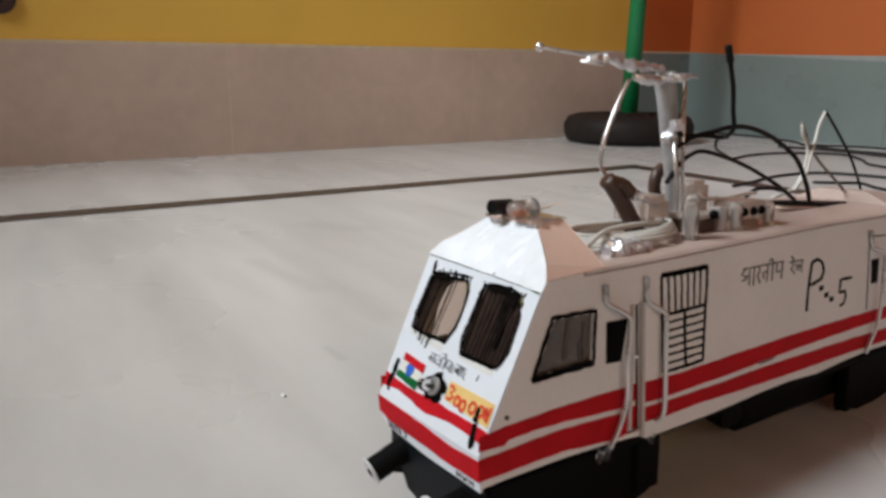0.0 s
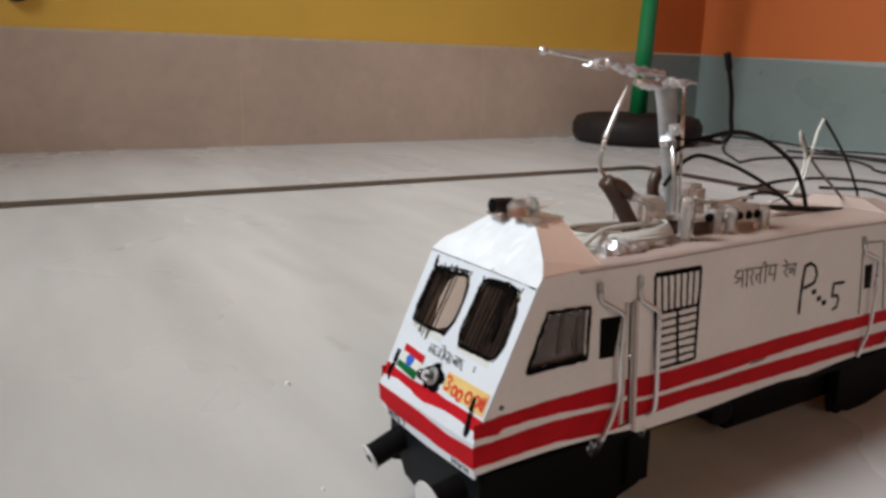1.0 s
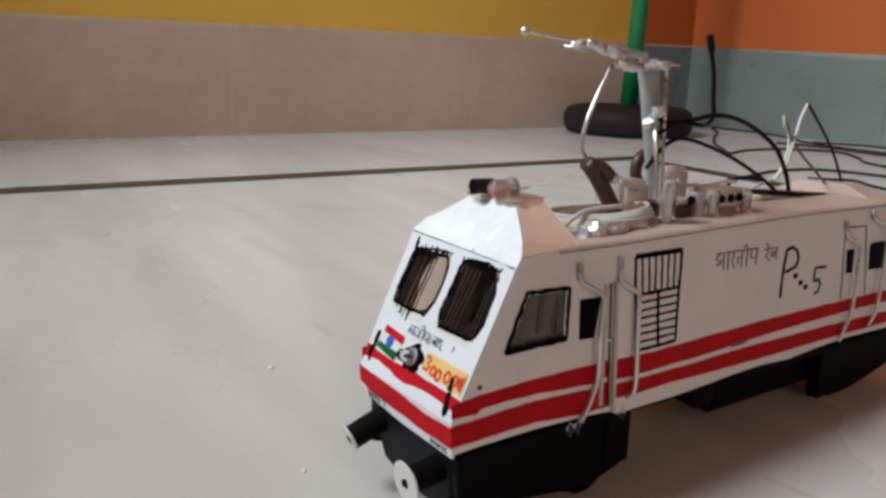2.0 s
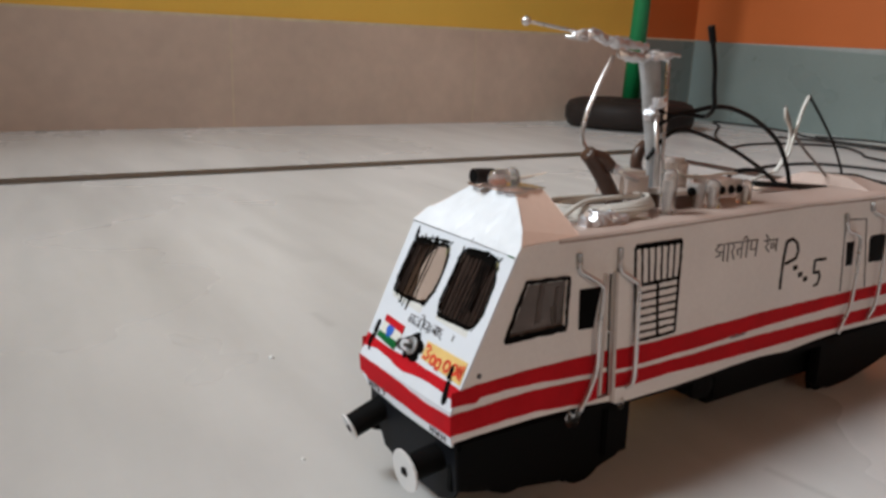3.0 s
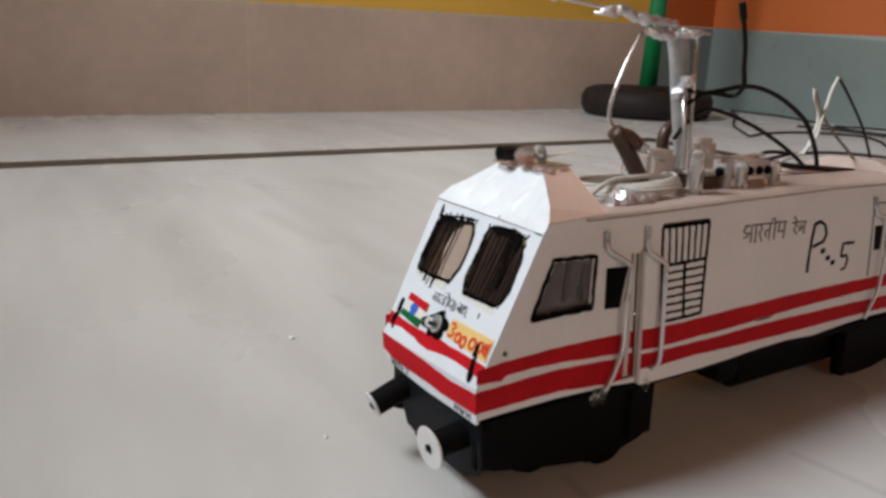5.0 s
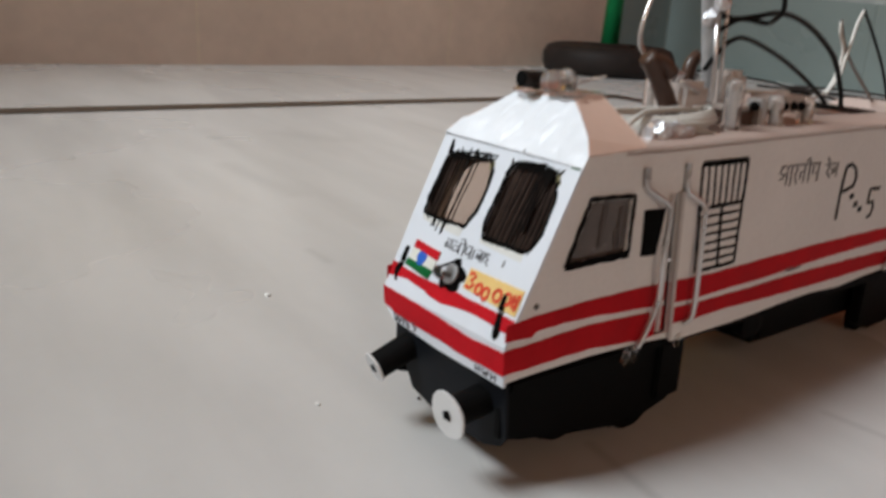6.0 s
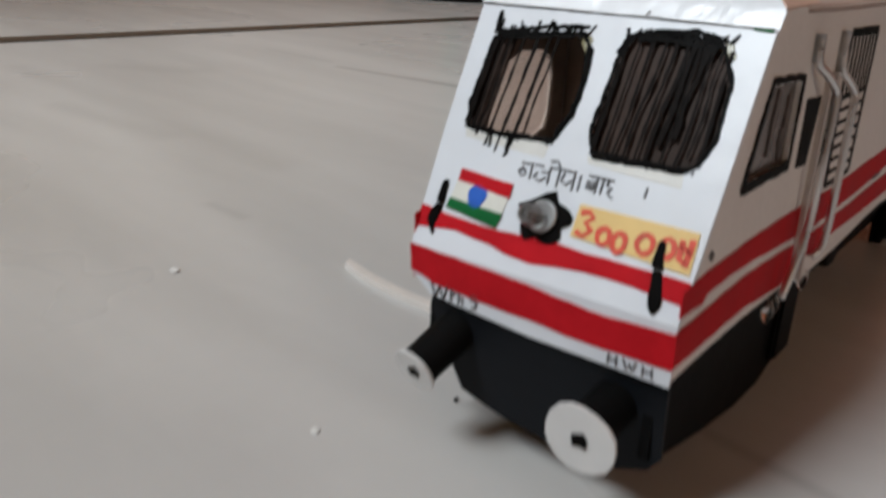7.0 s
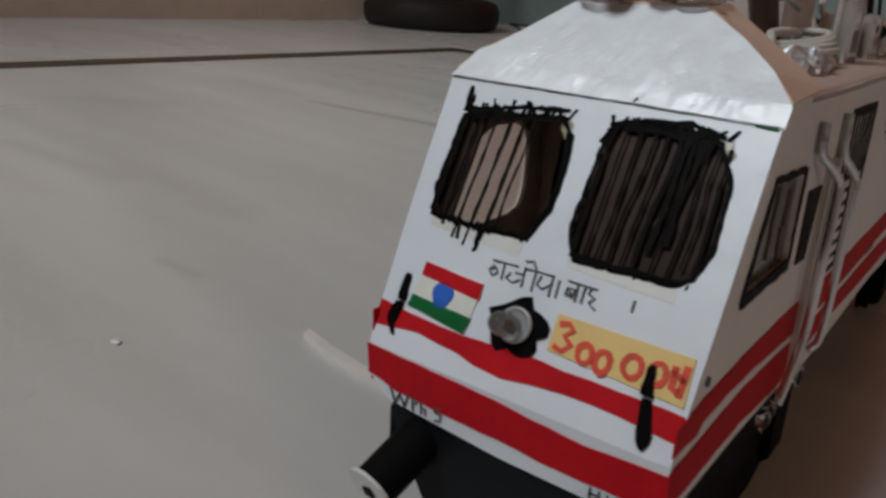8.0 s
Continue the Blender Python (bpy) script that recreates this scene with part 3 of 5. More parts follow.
band("red_band", [(-0.455, 0.130), (-0.303, 0.116), (-0.157, 0.112), (0.03, 0.122), (0.144, 0.118), (0.29, 0.119), (0.452, 0.115)],
     [(-0.457, 0.058), (-0.297, 0.075), (-0.160, 0.062), (-0.100, 0.048), (-0.010, 0.045), (0.070, 0.057), (0.159, 0.066), (0.308, 0.065), (0.452, 0.054)], face, "hand-painted red band with a drip under the lamp")
band("red_band", [(-0.454, 0.673), (-0.27, 0.668), (-0.07, 0.662), (0.09, 0.650), (0.25, 0.640), (0.452, 0.652)],
     [(-0.455, 0.580), (-0.356, 0.556), (-0.154, 0.546), (0.0, 0.546), (0.13, 0.540), (0.25, 0.541), (0.452, 0.548)], nose)
# heights of the four band edges along the side
UP_TOP = [(-0.013, 0.770), (0.14, 0.784), (0.49, 0.800), (0.95, 0.800), (1.36, 0.790), (1.80, 0.803), (2.40, 0.818), (3.0, 0.823), (4.40, 0.825)]
UP_LOW = [(-0.013, 0.698), (0.13, 0.694), (0.158, 0.715), (0.31, 0.721), (0.50, 0.717), (0.68, 0.706), (0.95, 0.690), (1.20, 0.676), (1.57, 0.686), (1.82, 0.691), (2.33, 0.713), (2.70, 0.725), (3.40, 0.737), (4.40, 0.735)]
DOWN_TOP = [(-0.013, 0.660), (0.14, 0.664), (0.31, 0.676), (0.50, 0.680), (0.68, 0.675), (0.95, 0.658), (1.30, 0.651), (1.83, 0.655), (2.10, 0.665), (3.0, 0.665), (4.40, 0.650)]
DOWN_LOW = [(-0.013, 0.552), (0.32, 0.561), (0.50, 0.563), (0.70, 0.546), (0.86, 0.531), (1.11, 0.557), (1.34, 0.568), (1.58, 0.573), (1.84, 0.567), (2.40, 0.561), (3.07, 0.568), (4.40, 0.560)]


def height(line, y):
    for (y0, z0), (y1, z1) in zip(line, line[1:]):
        if y <= y1:
            return z0 + (z1 - z0) * (y - y0) / (y1 - y0)
    return line[-1][1]


def stretch(line, start, stop):
    """The part of an edge between two places."""
    return [(start, height(line, start)), *((y, z) for y, z in line if start < y < stop), (stop, height(line, stop))]


for to in (flank, far_flank):
    for start, stop in (((-0.013, 0.95), (1.055, 4.40)) if to is flank else ((0.0, 4.40),)):
        band("red_band", stretch(UP_TOP, start, stop), stretch(UP_LOW, start, stop), to)
        band("red_band", stretch(DOWN_TOP, start, stop), stretch(DOWN_LOW, start, stop), to)

# ---- windows ----
bm = bmesh.new()
plate(bm, [(x * 1.0 + (0.012 if x > 0.22 else -0.012), y) for x, y in w2], [], 0.006, lambda a, b, d: face(a, b, THICK + d))
part("windscreen", bm, FILM, label="dark smoked film streaked with black marker")
bm = bmesh.new()
plate(bm, [(a - 0.006 if a < 0.5 else a + 0.006, b) for a, b in far_window], [], 0.005, lambda a, b, d: far_flank(a, b, THICK - 0.006 + d))
part("side_glass", bm, TINT, label="pinkish hazy film in the far cab window")
# lining added so the cab's inside shows dim brown, open at the far side window
liner_line = [(0.06, 0.52), (0.06, 0.72), (0.36, 1.38), (0.80, 1.40), (0.80, 0.52)]
bm = bmesh.new()
plate(bm, liner_line, [far_window], 0.006, lambda a, b, d: far_flank(a, b, THICK + 0.004 + d))
part("cab_lining", bm, LINING, label="brownish card lining added to dim the cab")
bm = bmesh.new()
plate(bm, liner_line, [], 0.006, lambda a, b, d: flank(a, b, THICK + 0.012 + d))
part("cab_lining", bm, LINING)
bm = bmesh.new()
box(bm, -0.42, 0.415, 0.80, 0.81, 0.52, 1.41)
part("bulkhead", bm, LINING, label="brownish card wall behind the cab")
bm = bmesh.new()
box(bm, -0.42, 0.415, 0.07, 0.80, 0.60, 0.61)
part("cab_floor", bm, LINING)


def stroke_set(name, lines, *rest, **more):
    """Each stroke a part of its own."""
    for k, line in enumerate(lines):
        more["seed"] = 20 + 3 * k
        strokes(name, [line], *rest, **more)


def strokes(name, lines, width, to, mat, parent=None, label="", jitter=0.003, step=0.03, lift=0.005, seed=5, rough=0.2):
    b = bmesh.new()
    for i, line in enumerate(lines):
        ribbon(b, dense(line, step, jitter, seed + i), width, to, lift, rough, seed + i)
    return part(name, b, mat, parent, label)


rnd = random.Random(11)


def bars(xa, xb, ya, yb, drawn, name_label=""):
    """Hand-drawn upright strokes: place across the window, width, lean, share of the height from below to above."""
    for k, (f, width, lean, low, high) in enumerate(drawn):
        x = xa + (xb - xa) * f
        bow = rnd.uniform(-0.006, 0.006)
        z0, z1 = ya + (yb - ya) * low, ya + (yb - ya) * high
        line = smooth_line([(x - lean, z0, 0), (x - lean * 0.3 + bow, z0 + (z1 - z0) * 0.35, 0), (x + lean * 0.4 - bow * 0.5, z0 + (z1 - z0) * 0.7, 0), (x + lean, z1, 0)], 4)
        strokes("marker_bar", [[(p.x, p.y) for p in line]], width, face, STREAK, label=name_label, jitter=0.0012, step=0.03, seed=20 + 3 * k, rough=0.45, lift=0.0026)


bars(-0.40, -0.02, 0.40, 0.72, ((0.05, 0.016, 0.006, 0.05, 0.95), (0.12, 0.008, 0.004, -0.02, 1.0), (0.19, 0.009, 0.010, -0.05, 1.04), (0.31, 0.0085, 0.012, -0.14, 1.06), (0.43, 0.010, 0.014, -0.18, 1.03), (0.55, 0.0105, 0.012, -0.10, 1.08), (0.63, 0.007, 0.008, 0.0, 1.0)), "uneven black marker bars drawn over the window")
strokes("window_edge", [w1 + [w1[0]]], 0.012, face, MARKER, label="thin black marker outline", jitter=0.0018, step=0.016, rough=0.35, lift=0.003)
stroke_set("window_edge", [[(-0.385, 0.715), (-0.39, 0.790)], [(-0.395, 0.722), (-0.3, 0.732), (-0.2, 0.75), (-0.06, 0.758)], [(-0.39, 0.70), (-0.25, 0.715), (-0.06, 0.735)], [(-0.3, 0.71), (-0.292, 0.748)], [(-0.2, 0.72), (-0.188, 0.768)], [(-0.13, 0.73), (-0.12, 0.762)],
                        [(-0.39, 0.41), (-0.25, 0.402), (-0.07, 0.408)], [(-0.28, 0.40), (-0.275, 0.355)], [(-0.215, 0.40), (-0.205, 0.345), (-0.215, 0.335)], [(-0.045, 0.70), (-0.028, 0.62), (-0.032, 0.5), (-0.06, 0.43)]], 0.0135, face, MARKER, label="ragged black marker outline", jitter=0.0022, step=0.016, rough=0.4, lift=0.003)
bars(0.045, 0.40, 0.39, 0.75, ((0.07, 0.012, 0.002, 0.05, 0.95), (0.17, 0.006, 0.006, 0.0, 1.0), (0.27, 0.0085, 0.010, -0.02, 1.02), (0.37, 0.009, 0.012, 0.0, 1.02), (0.46, 0.0075, 0.010, 0.0, 1.0), (0.55, 0.011, 0.012, 0.02, 1.0), (0.61, 0.016, 0.011, 0.15, 1.0), (0.66, 0.008, 0.008, 0.0, 1.0), (0.71, 0.018, 0.008, 0.22, 1.0), (0.77, 0.0085, 0.006, 0.02, 1.02), (0.84, 0.006, 0.004, 0.10, 0.95), (0.92, 0.009, 0.000, 0.06, 0.92)))
strokes("window_edge", [w2 + [w2[0]]], 0.012, face, MARKER, jitter=0.0016, step=0.016, rough=0.35, lift=0.003)
stroke_set("window_edge", [[(0.06, 0.735), (0.15, 0.758), (0.26, 0.768), (0.35, 0.745)], [(0.05, 0.685), (0.075, 0.735), (0.06, 0.72)], [(0.14, 0.76), (0.25, 0.748), (0.34, 0.742)], [(0.1, 0.735), (0.2, 0.738), (0.33, 0.72)], [(0.065, 0.395), (0.2, 0.392), (0.345, 0.395)]], 0.0135, face, MARKER, jitter=0.0018, step=0.018, rough=0.3, lift=0.003)
# streaks that show on the wall behind the cab
for k in range(9):
    x = -0.36 + 0.085 * k + rnd.uniform(-0.015, 0.015)
    strokes("wall_streak", [[(x, 0.66), (x + rnd.uniform(-0.01, 0.02), 1.0), (x + 0.03, 1.36)]], rnd.uniform(0.016, 0.03), lambda a, b, d: Vector((a, 0.798 + d, b)), STREAK, step=0.06, seed=300 + k, rough=0.3, lift=0.003)
# smoked film over the outer quarter of the other windscreen
bm = bmesh.new()
plate(bm, [(-0.41, 0.49), (-0.385, 0.40), (-0.325, 0.40), (-0.315, 0.73), (-0.395, 0.71)], [], 0.004, lambda a, b, d: face(a, b, THICK + 0.002 + d))
part("windscreen", bm, FILM)
# tape and the soft shade below each window, coloured as one pale strip
for line in ([(-0.385, 0.402), (-0.07, 0.398), (-0.075, 0.352), (-0.2, 0.36), (-0.375, 0.372)], [(0.06, 0.382), (0.345, 0.382), (0.35, 0.345), (0.2, 0.352), (0.07, 0.362)]):
    bm = bmesh.new()
    plate(bm, line, [], 0.0012, lambda a, b, d: face(a, b, -d))
    part("tape_shade_strip", bm, TAPE_SHADE, label="pale strip below the window, tape and soft shade in one")
for x0, x1, y0, k, most in ((-0.38, -0.06, 0.740, 18, 0.026), (0.07, 0.35, 0.758, 13, 0.011), (-0.37, -0.07, 0.402, 12, 0.030), (0.07, 0.36, 0.386, 10, 0.016)):
    for i in range(k):
        x = x0 + (x1 - x0) * (i + rnd.uniform(-0.4, 0.4)) / (k - 1)
        out = 1 if y0 > 0.6 else -0.6
        strokes("marker_tick", [[(x, y0 - 0.02 * out), (x + rnd.uniform(-0.012, 0.025), y0 + rnd.uniform(0.004, most) * out)]], rnd.uniform(0.004, 0.010), face, MARKER, step=0.012, jitter=0.002, seed=200 + i, rough=0.4, lift=0.0034)
# glue that squeezed out round the windscreens
for k, (a, b, r) in enumerate(((-0.055, 0.712, 0.017), (-0.047, 0.693, 0.012), (0.357, 0.724, 0.015), (0.372, 0.706, 0.011))):
    bm = bmesh.new()
    bmesh.ops.create_icosphere(bm, subdivisions=2, radius=r)
    for v in bm.verts:
        q = v.co.copy()
        v.co = face(a + q.x * (1.1 + 8 * q.y), b + q.y * 1.2, -q.z * 0.03 - 0.0012)
    part("glue_spot", bm, GLUE, smooth=True)

bm = bmesh.new()
plate(bm, [(a - 0.004 if a < 0.5 else a + 0.004, b) for a, b in side_window], [], 0.006, lambda a, b, d: flank(a, b, THICK + d))
part("side_glass", bm, SMOKE, label="grey smoked film behind the cab side window")
stroke_set("window_edge", [[(0.29, 0.968), (0.405, 1.252), (0.686, 1.247), (0.682, 0.974), (0.29, 0.968)], [(0.30, 0.978), (0.50, 0.985), (0.67, 0.99)]], 0.020, flank, MARKER, label="black marker frame", jitter=0.003)
strokes("window_crease", [[(0.52, 1.22), (0.50, 1.03)], [(0.60, 1.10), (0.615, 1.01)], [(0.625, 1.20), (0.62, 1.02)]], 0.028, lambda a, b, d: flank(a, b, d + THICK), CREASE)
band("door_window", [(0.763, 1.173), (0.915, 1.170)], [(0.773, 0.957), (0.880, 0.953)], flank, "small black door window", mat=MARKER)
band("door_window", [(3.296, 1.192), (3.391, 1.193)], [(3.324, 1.021), (3.406, 1.022)], flank, mat=MARKER)
band("cab_window", [(3.613, 1.198), (3.80, 1.206)], [(3.638, 1.022), (3.82, 1.02)], flank, mat=MARKER)
strokes("window_edge", [[(3.613, 1.198), (3.80, 1.206), (3.82, 1.02), (3.638, 1.022), (3.613, 1.198)]], 0.02, flank, MARKER)
# the recessed door leaf and its guide strips
bm = bmesh.new()
plate(bm, [(a, b) for a, b in recess], [], 0.006, lambda a, b, d: flank(a, b, 0.028 + d))
door = part("door", bm, CARD, label="narrow recessed cab door")
sunk = lambda a, b, d: flank(a, b, d + 0.028)
band("red_band", [(0.952, 0.79), (1.03, 0.79)], [(0.955, 0.695), (1.035, 0.695)], sunk, parent=door)
band("red_band", [(0.954, 0.665), (1.04, 0.665)], [(0.955, 0.54), (1.045, 0.54)], sunk, parent=door)
for a0, a1, b0, b1, w in ((0.93, 0.945, 0.56, 1.235, 0.018), (1.0, 1.05, 0.50, 1.24, 0.020)):
    bm = bmesh.new()
    plate(bm, [(a1, b0), (a0, b1), (a0 + w, b1), (a1 + w, b0)], [], 0.02, lambda a, b, d: flank(a, b, -d))
    part("door_strip", bm, HAZE, door, "cloudy plastic guide strip")
bm = bmesh.new()
plate(bm, [(1.072, 0.575), (1.16, 0.572), (1.16, 0.492), (1.078, 0.488)], [], 0.012, lambda a, b, d: flank(a, b, -d))
part("door_step", bm, CARD)
strokes("door_line", [[(3.27, 1.352), (3.51, 1.347), (3.63, 0.833)], [(3.245, 1.30), (3.30, 0.84)]], 0.008, flank, PENCIL, label="fine pencil outline of a door")

# ---- the drawn ventilation grille ----
grille = [[(1.150, 1.352), (1.525, 1.356)], [(1.152, 1.362), (1.523, 1.366)], [(1.150, 1.356), (1.212, 0.822)], [(1.525, 1.362), (1.540, 0.826)], [(1.212, 0.820), (1.540, 0.826)], [(1.180, 1.139), (1.533, 1.148)], [(1.354, 1.144), (1.393, 0.824)]]
strokes("grille_frame", grille, 0.0175, flank, MARKER, label="black marker grille frame", jitter=0.002)
for k in range(6):
    f = (k + 1) / 7
    strokes("grille_bar", [[(1.150 + 0.372 * f, 1.355), (1.180 + 0.352 * f, 1.143)]], 0.0115, flank, MARKER, jitter=0.002, seed=40 + k)
for k in range(6):
    f = (k + 1) / 7
    z0, z1 = 1.139 + (0.820 - 1.139) * f, 1.148 + (0.826 - 1.148) * f
    a0 = 1.180 + 0.032 * f
    strokes("grille_bar", [[(a0, z0), (1.535 + 0.005 * f, z1)]], 0.0115, flank, MARKER, jitter=0.002, seed=60 + k)

# ---- writing ----
strokes("side_letters", [[(2.560, 1.262), (2.545, 1.10), (2.551, 0.949)], [(2.560, 1.262), (2.62, 1.275), (2.68, 1.245), (2.705, 1.19), (2.685, 1.14), (2.573, 1.116)],
                         [(3.055, 1.103), (2.925, 1.104), (2.922, 1.015), (2.985, 1.020), (3.005, 0.985), (2.990, 0.935), (2.945, 0.924)]], 0.020, flank, MARKER, label="hand-drawn black characters P 5", jitter=0.002)
for a, b in ((2.696, 1.078), (2.765, 1.024), (2.831, 0.987)):
    bm = bmesh.new()
    plate(bm, [(a - 0.022, b + 0.014), (a + 0.020, b + 0.016), (a + 0.022, b - 0.014), (a - 0.018, b - 0.018)], [], 0.005, lambda p, q, d: flank(p, q, -d))
    part("ink_dot", bm, MARKER)


def hindi(lines, x0, z0, w, h):
    return [[(x0 + w * a, z0 + h * b) for a, b in line] for line in lines]


bharatiya = [[(0.05, 1.0), (0.16, 1.0)], [(0.22, 1.0), (1.0, 1.0)], [(0.10, 1.0), (0.02, 0.75), (0.10, 0.6), (0.14, 0.45), (0.04, 0.4)], [(0.10, 0.6), (0.20, 0.6)], [(0.20, 1.0), (0.21, 0.1)], [(0.30, 1.0), (0.31, 0.05)],
             [(0.38, 1.0), (0.44, 0.8), (0.39, 0.55), (0.46, 0.1)], [(0.62, 1.0), (0.62, 0.1)], [(0.62, 0.65), (0.52, 0.62), (0.54, 0.3)], [(0.74, 1.0), (0.74, 0.1)], [(0.64, 1.15), (0.70, 1.28), (0.75, 1.0)],
             [(0.84, 0.95), (0.83, 0.5), (0.96, 0.5)], [(0.97, 1.0), (0.97, 0.1)]]
rail = [[(0.0, 1.0), (1.0, 1.0)], [(0.1, 1.45), (0.35, 1.05)], [(0.15, 1.0), (0.35, 0.75), (0.15, 0.5), (0.45, 0.1)], [(0.55, 0.8), (0.55, 0.35), (0.72, 0.35), (0.72, 0.8)], [(0.92, 1.0), (0.92, 0.1)], [(0.72, 0.55), (0.92, 0.55)]]
strokes("hindi_letters", hindi(bharatiya, 1.83, 1.19, 0.42, 0.115) + hindi(rail, 2.31, 1.205, 0.15, 0.085), 0.0075, flank, PENCIL, label="thin hand-written Hindi lettering on the side", jitter=0.001, step=0.02)
ghaziabad = [[(0.06, 0.75), (0.02, 0.5), (0.06, 0.28), (0.11, 0.45), (0.08, 0.66), (0.04, 0.55)], [(0.03, 0.95), (0.28, 0.98)], [(0.15, 0.95), (0.16, 0.22)], [(0.23, 0.62), (0.20, 0.36), (0.27, 0.24), (0.33, 0.45)], [(0.35, 0.98), (0.36, 0.15)], [(0.27, 0.7), (0.35, 0.72)],
             [(0.33, 1.28), (0.40, 1.36), (0.45, 1.05), (0.46, 0.1)], [(0.34, 1.0), (0.62, 1.0)], [(0.51, 0.88), (0.49, 0.48), (0.55, 0.34), (0.60, 0.6)], [(0.61, 1.0), (0.62, 0.1)], [(0.67, 0.92), (0.68, 0.15)],
             [(0.75, 1.0), (1.0, 0.98)], [(0.76, 0.72), (0.75, 0.42), (0.82, 0.36), (0.82, 0.74), (0.76, 0.72), (0.82, 0.42), (0.76, 0.5)], [(0.84, 1.0), (0.85, 0.22)], [(0.90, 0.92), (0.90, 0.25)], [(0.95, 0.92), (0.94, 0.70), (1.0, 0.60), (0.96, 0.36), (1.03, 0.16)]]
strokes("hindi_letters", hindi(ghaziabad, -0.150, 0.270, 0.315, 0.060), 0.0046, face, INK, label="thin hand-written Hindi place name on the front", jitter=0.0008, step=0.012)
wph = [[(0.0, 1.0), (0.10, 0.0), (0.19, 0.85), (0.28, 0.0), (0.38, 1.05)], [(0.45, 0.0), (0.46, 0.95), (0.56, 0.80), (0.47, 0.45)], [(0.62, 0.95), (0.62, 0.0)], [(0.62, 0.45), (0.70, 0.45), (0.71, 0.0)], [(1.02, 0.95), (0.90, 0.95), (0.89, 0.6), (1.0, 0.55), (0.98, 0.1), (0.88, 0.0)]]
strokes("front_letters", hindi(wph, -0.372, 0.514, 0.185, 0.046), 0.0046, nose, INK, label="small hand-written letters ending in a 5", jitter=0.0008, step=0.012)
hwh = [[(0.0, 0), (0.02, 1)], [(0.2, 0), (0.2, 1)], [(0, 0.5), (0.2, 0.5)], [(0.36, 1), (0.43, 0), (0.5, 0.7), (0.57, 0), (0.64, 1)], [(0.8, 0), (0.8, 1)], [(1.0, 0), (1.0, 1)], [(0.8, 0.5), (1.0, 0.5)]]
strokes("front_letters", hindi(hwh, 0.268, 0.503, 0.130, 0.030), 0.0042, nose, INK, label="small hand-written letters HWH", jitter=0.0008, step=0.012)
# shade under the roof slope's edge, drawn as strokes, greenish at one end
strokes("crease_shade", [[(-0.468, 0.812), (-0.2, 0.806), (0.1, 0.797), (0.458, 0.787)]], 0.0045, face, INK, label="painted shadow line under the cab roof", jitter=0.001)
strokes("crease_shade_end", [[(0.405, 0.783), (0.455, 0.781)]], 0.005, face, FLAG_GREEN, label="greenish end of the painted shadow line")
stroke_set("ink_mark", [[(2.073, 0.708), (2.10, 0.708)], [(2.12, 0.71), (2.16, 0.706)], [(2.19, 0.71), (2.245, 0.706)], [(2.08, 0.698), (2.22, 0.697)]], 0.008, flank, PENCIL)
stroke_set("ink_mark", [[(0.26, 0.328), (0.262, 0.30)], [(0.10, 0.80), (0.11, 0.815)]], 0.004, face, PENCIL)
stroke_set("ink_mark", [[(0.135, 0.815), (0.15, 0.835)]], 0.02, flank, PENCIL)

# ---- flag, number sticker, lamp, wipers ----
bm = bmesh.new()
plate(bm, [(-0.344, 0.270), (-0.145, 0.257), (-0.156, 0.117), (-0.360, 0.138)], [], 0.004, lambda a, b, d: face(a, b, -d))
flag = part("flag", bm, FLAG_WHITE, label="small painted flag sticker, red white and green")
over = lambda a, b, d: face(a, b, d - 0.004)
band("stripe", [(-0.344, 0.270), (-0.145, 0.257)], [(-0.345, 0.231), (-0.142, 0.213)], over, "red stripe", flag, lift=0.003)
band("stripe", [(-0.354, 0.172), (-0.148, 0.160)], [(-0.360, 0.138), (-0.158, 0.117)], over, "green stripe", flag, FLAG_GREEN, 0.003)
bm = bmesh.new()
plate(bm, [(-0.258 + 0.034 * math.cos(a) * (1 + 0.12 * math.sin(3 * a)), 0.194 + 0.037 * math.sin(a)) for a in (2 * math.pi * k / 18 for k in range(18))], [], 0.003, lambda a, b, d: over(a, b, -d))
part("wheel_mark", bm, BLUE, flag, "blue painted wheel")
bm = bmesh.new()
plate(bm, [(0.089, 0.246), (0.436, 0.243), (0.441, 0.132), (0.087, 0.152)], [], 0.005, lambda a, b, d: face(a, b, -d))
sticker = part("number_sticker", bm, SAFFRON, label="yellow sticker with orange hand-painted figures")
on = lambda a, b, d: face(a, b, d - 0.005)
three = [(0.0, 0.9), (0.5, 1.0), (0.8, 0.8), (0.4, 0.55), (0.85, 0.3), (0.5, 0.0), (0.0, 0.1)]
ring = [(0.5 + 0.45 * math.cos(a), 0.5 + 0.5 * math.sin(a)) for a in (2 * math.pi * k / 12 for k in range(13))]
figures = [(three, 0.100, 0.160, 0.052, 0.070), (ring, 0.165, 0.150, 0.042, 0.046), (ring, 0.212, 0.143, 0.042, 0.05), (ring, 0.280, 0.155, 0.05, 0.052), (ring, 0.345, 0.160, 0.042, 0.05)]
for k, (shape, x0, y0, w, h) in enumerate(figures):
    strokes("figure", [[(x0 + w * a, y0 + h * b) for a, b in shape]], 0.0148, on, ORANGE_INK, sticker, jitter=0.001, step=0.02, seed=70 + k, lift=0.003)
strokes("figure", [[(0.400, 0.215), (0.402, 0.165), (0.422, 0.160)], [(0.425, 0.222), (0.424, 0.15)], [(0.395, 0.205), (0.43, 0.185)]], 0.015, on, ORANGE_INK, sticker, jitter=0.001, lift=0.003)

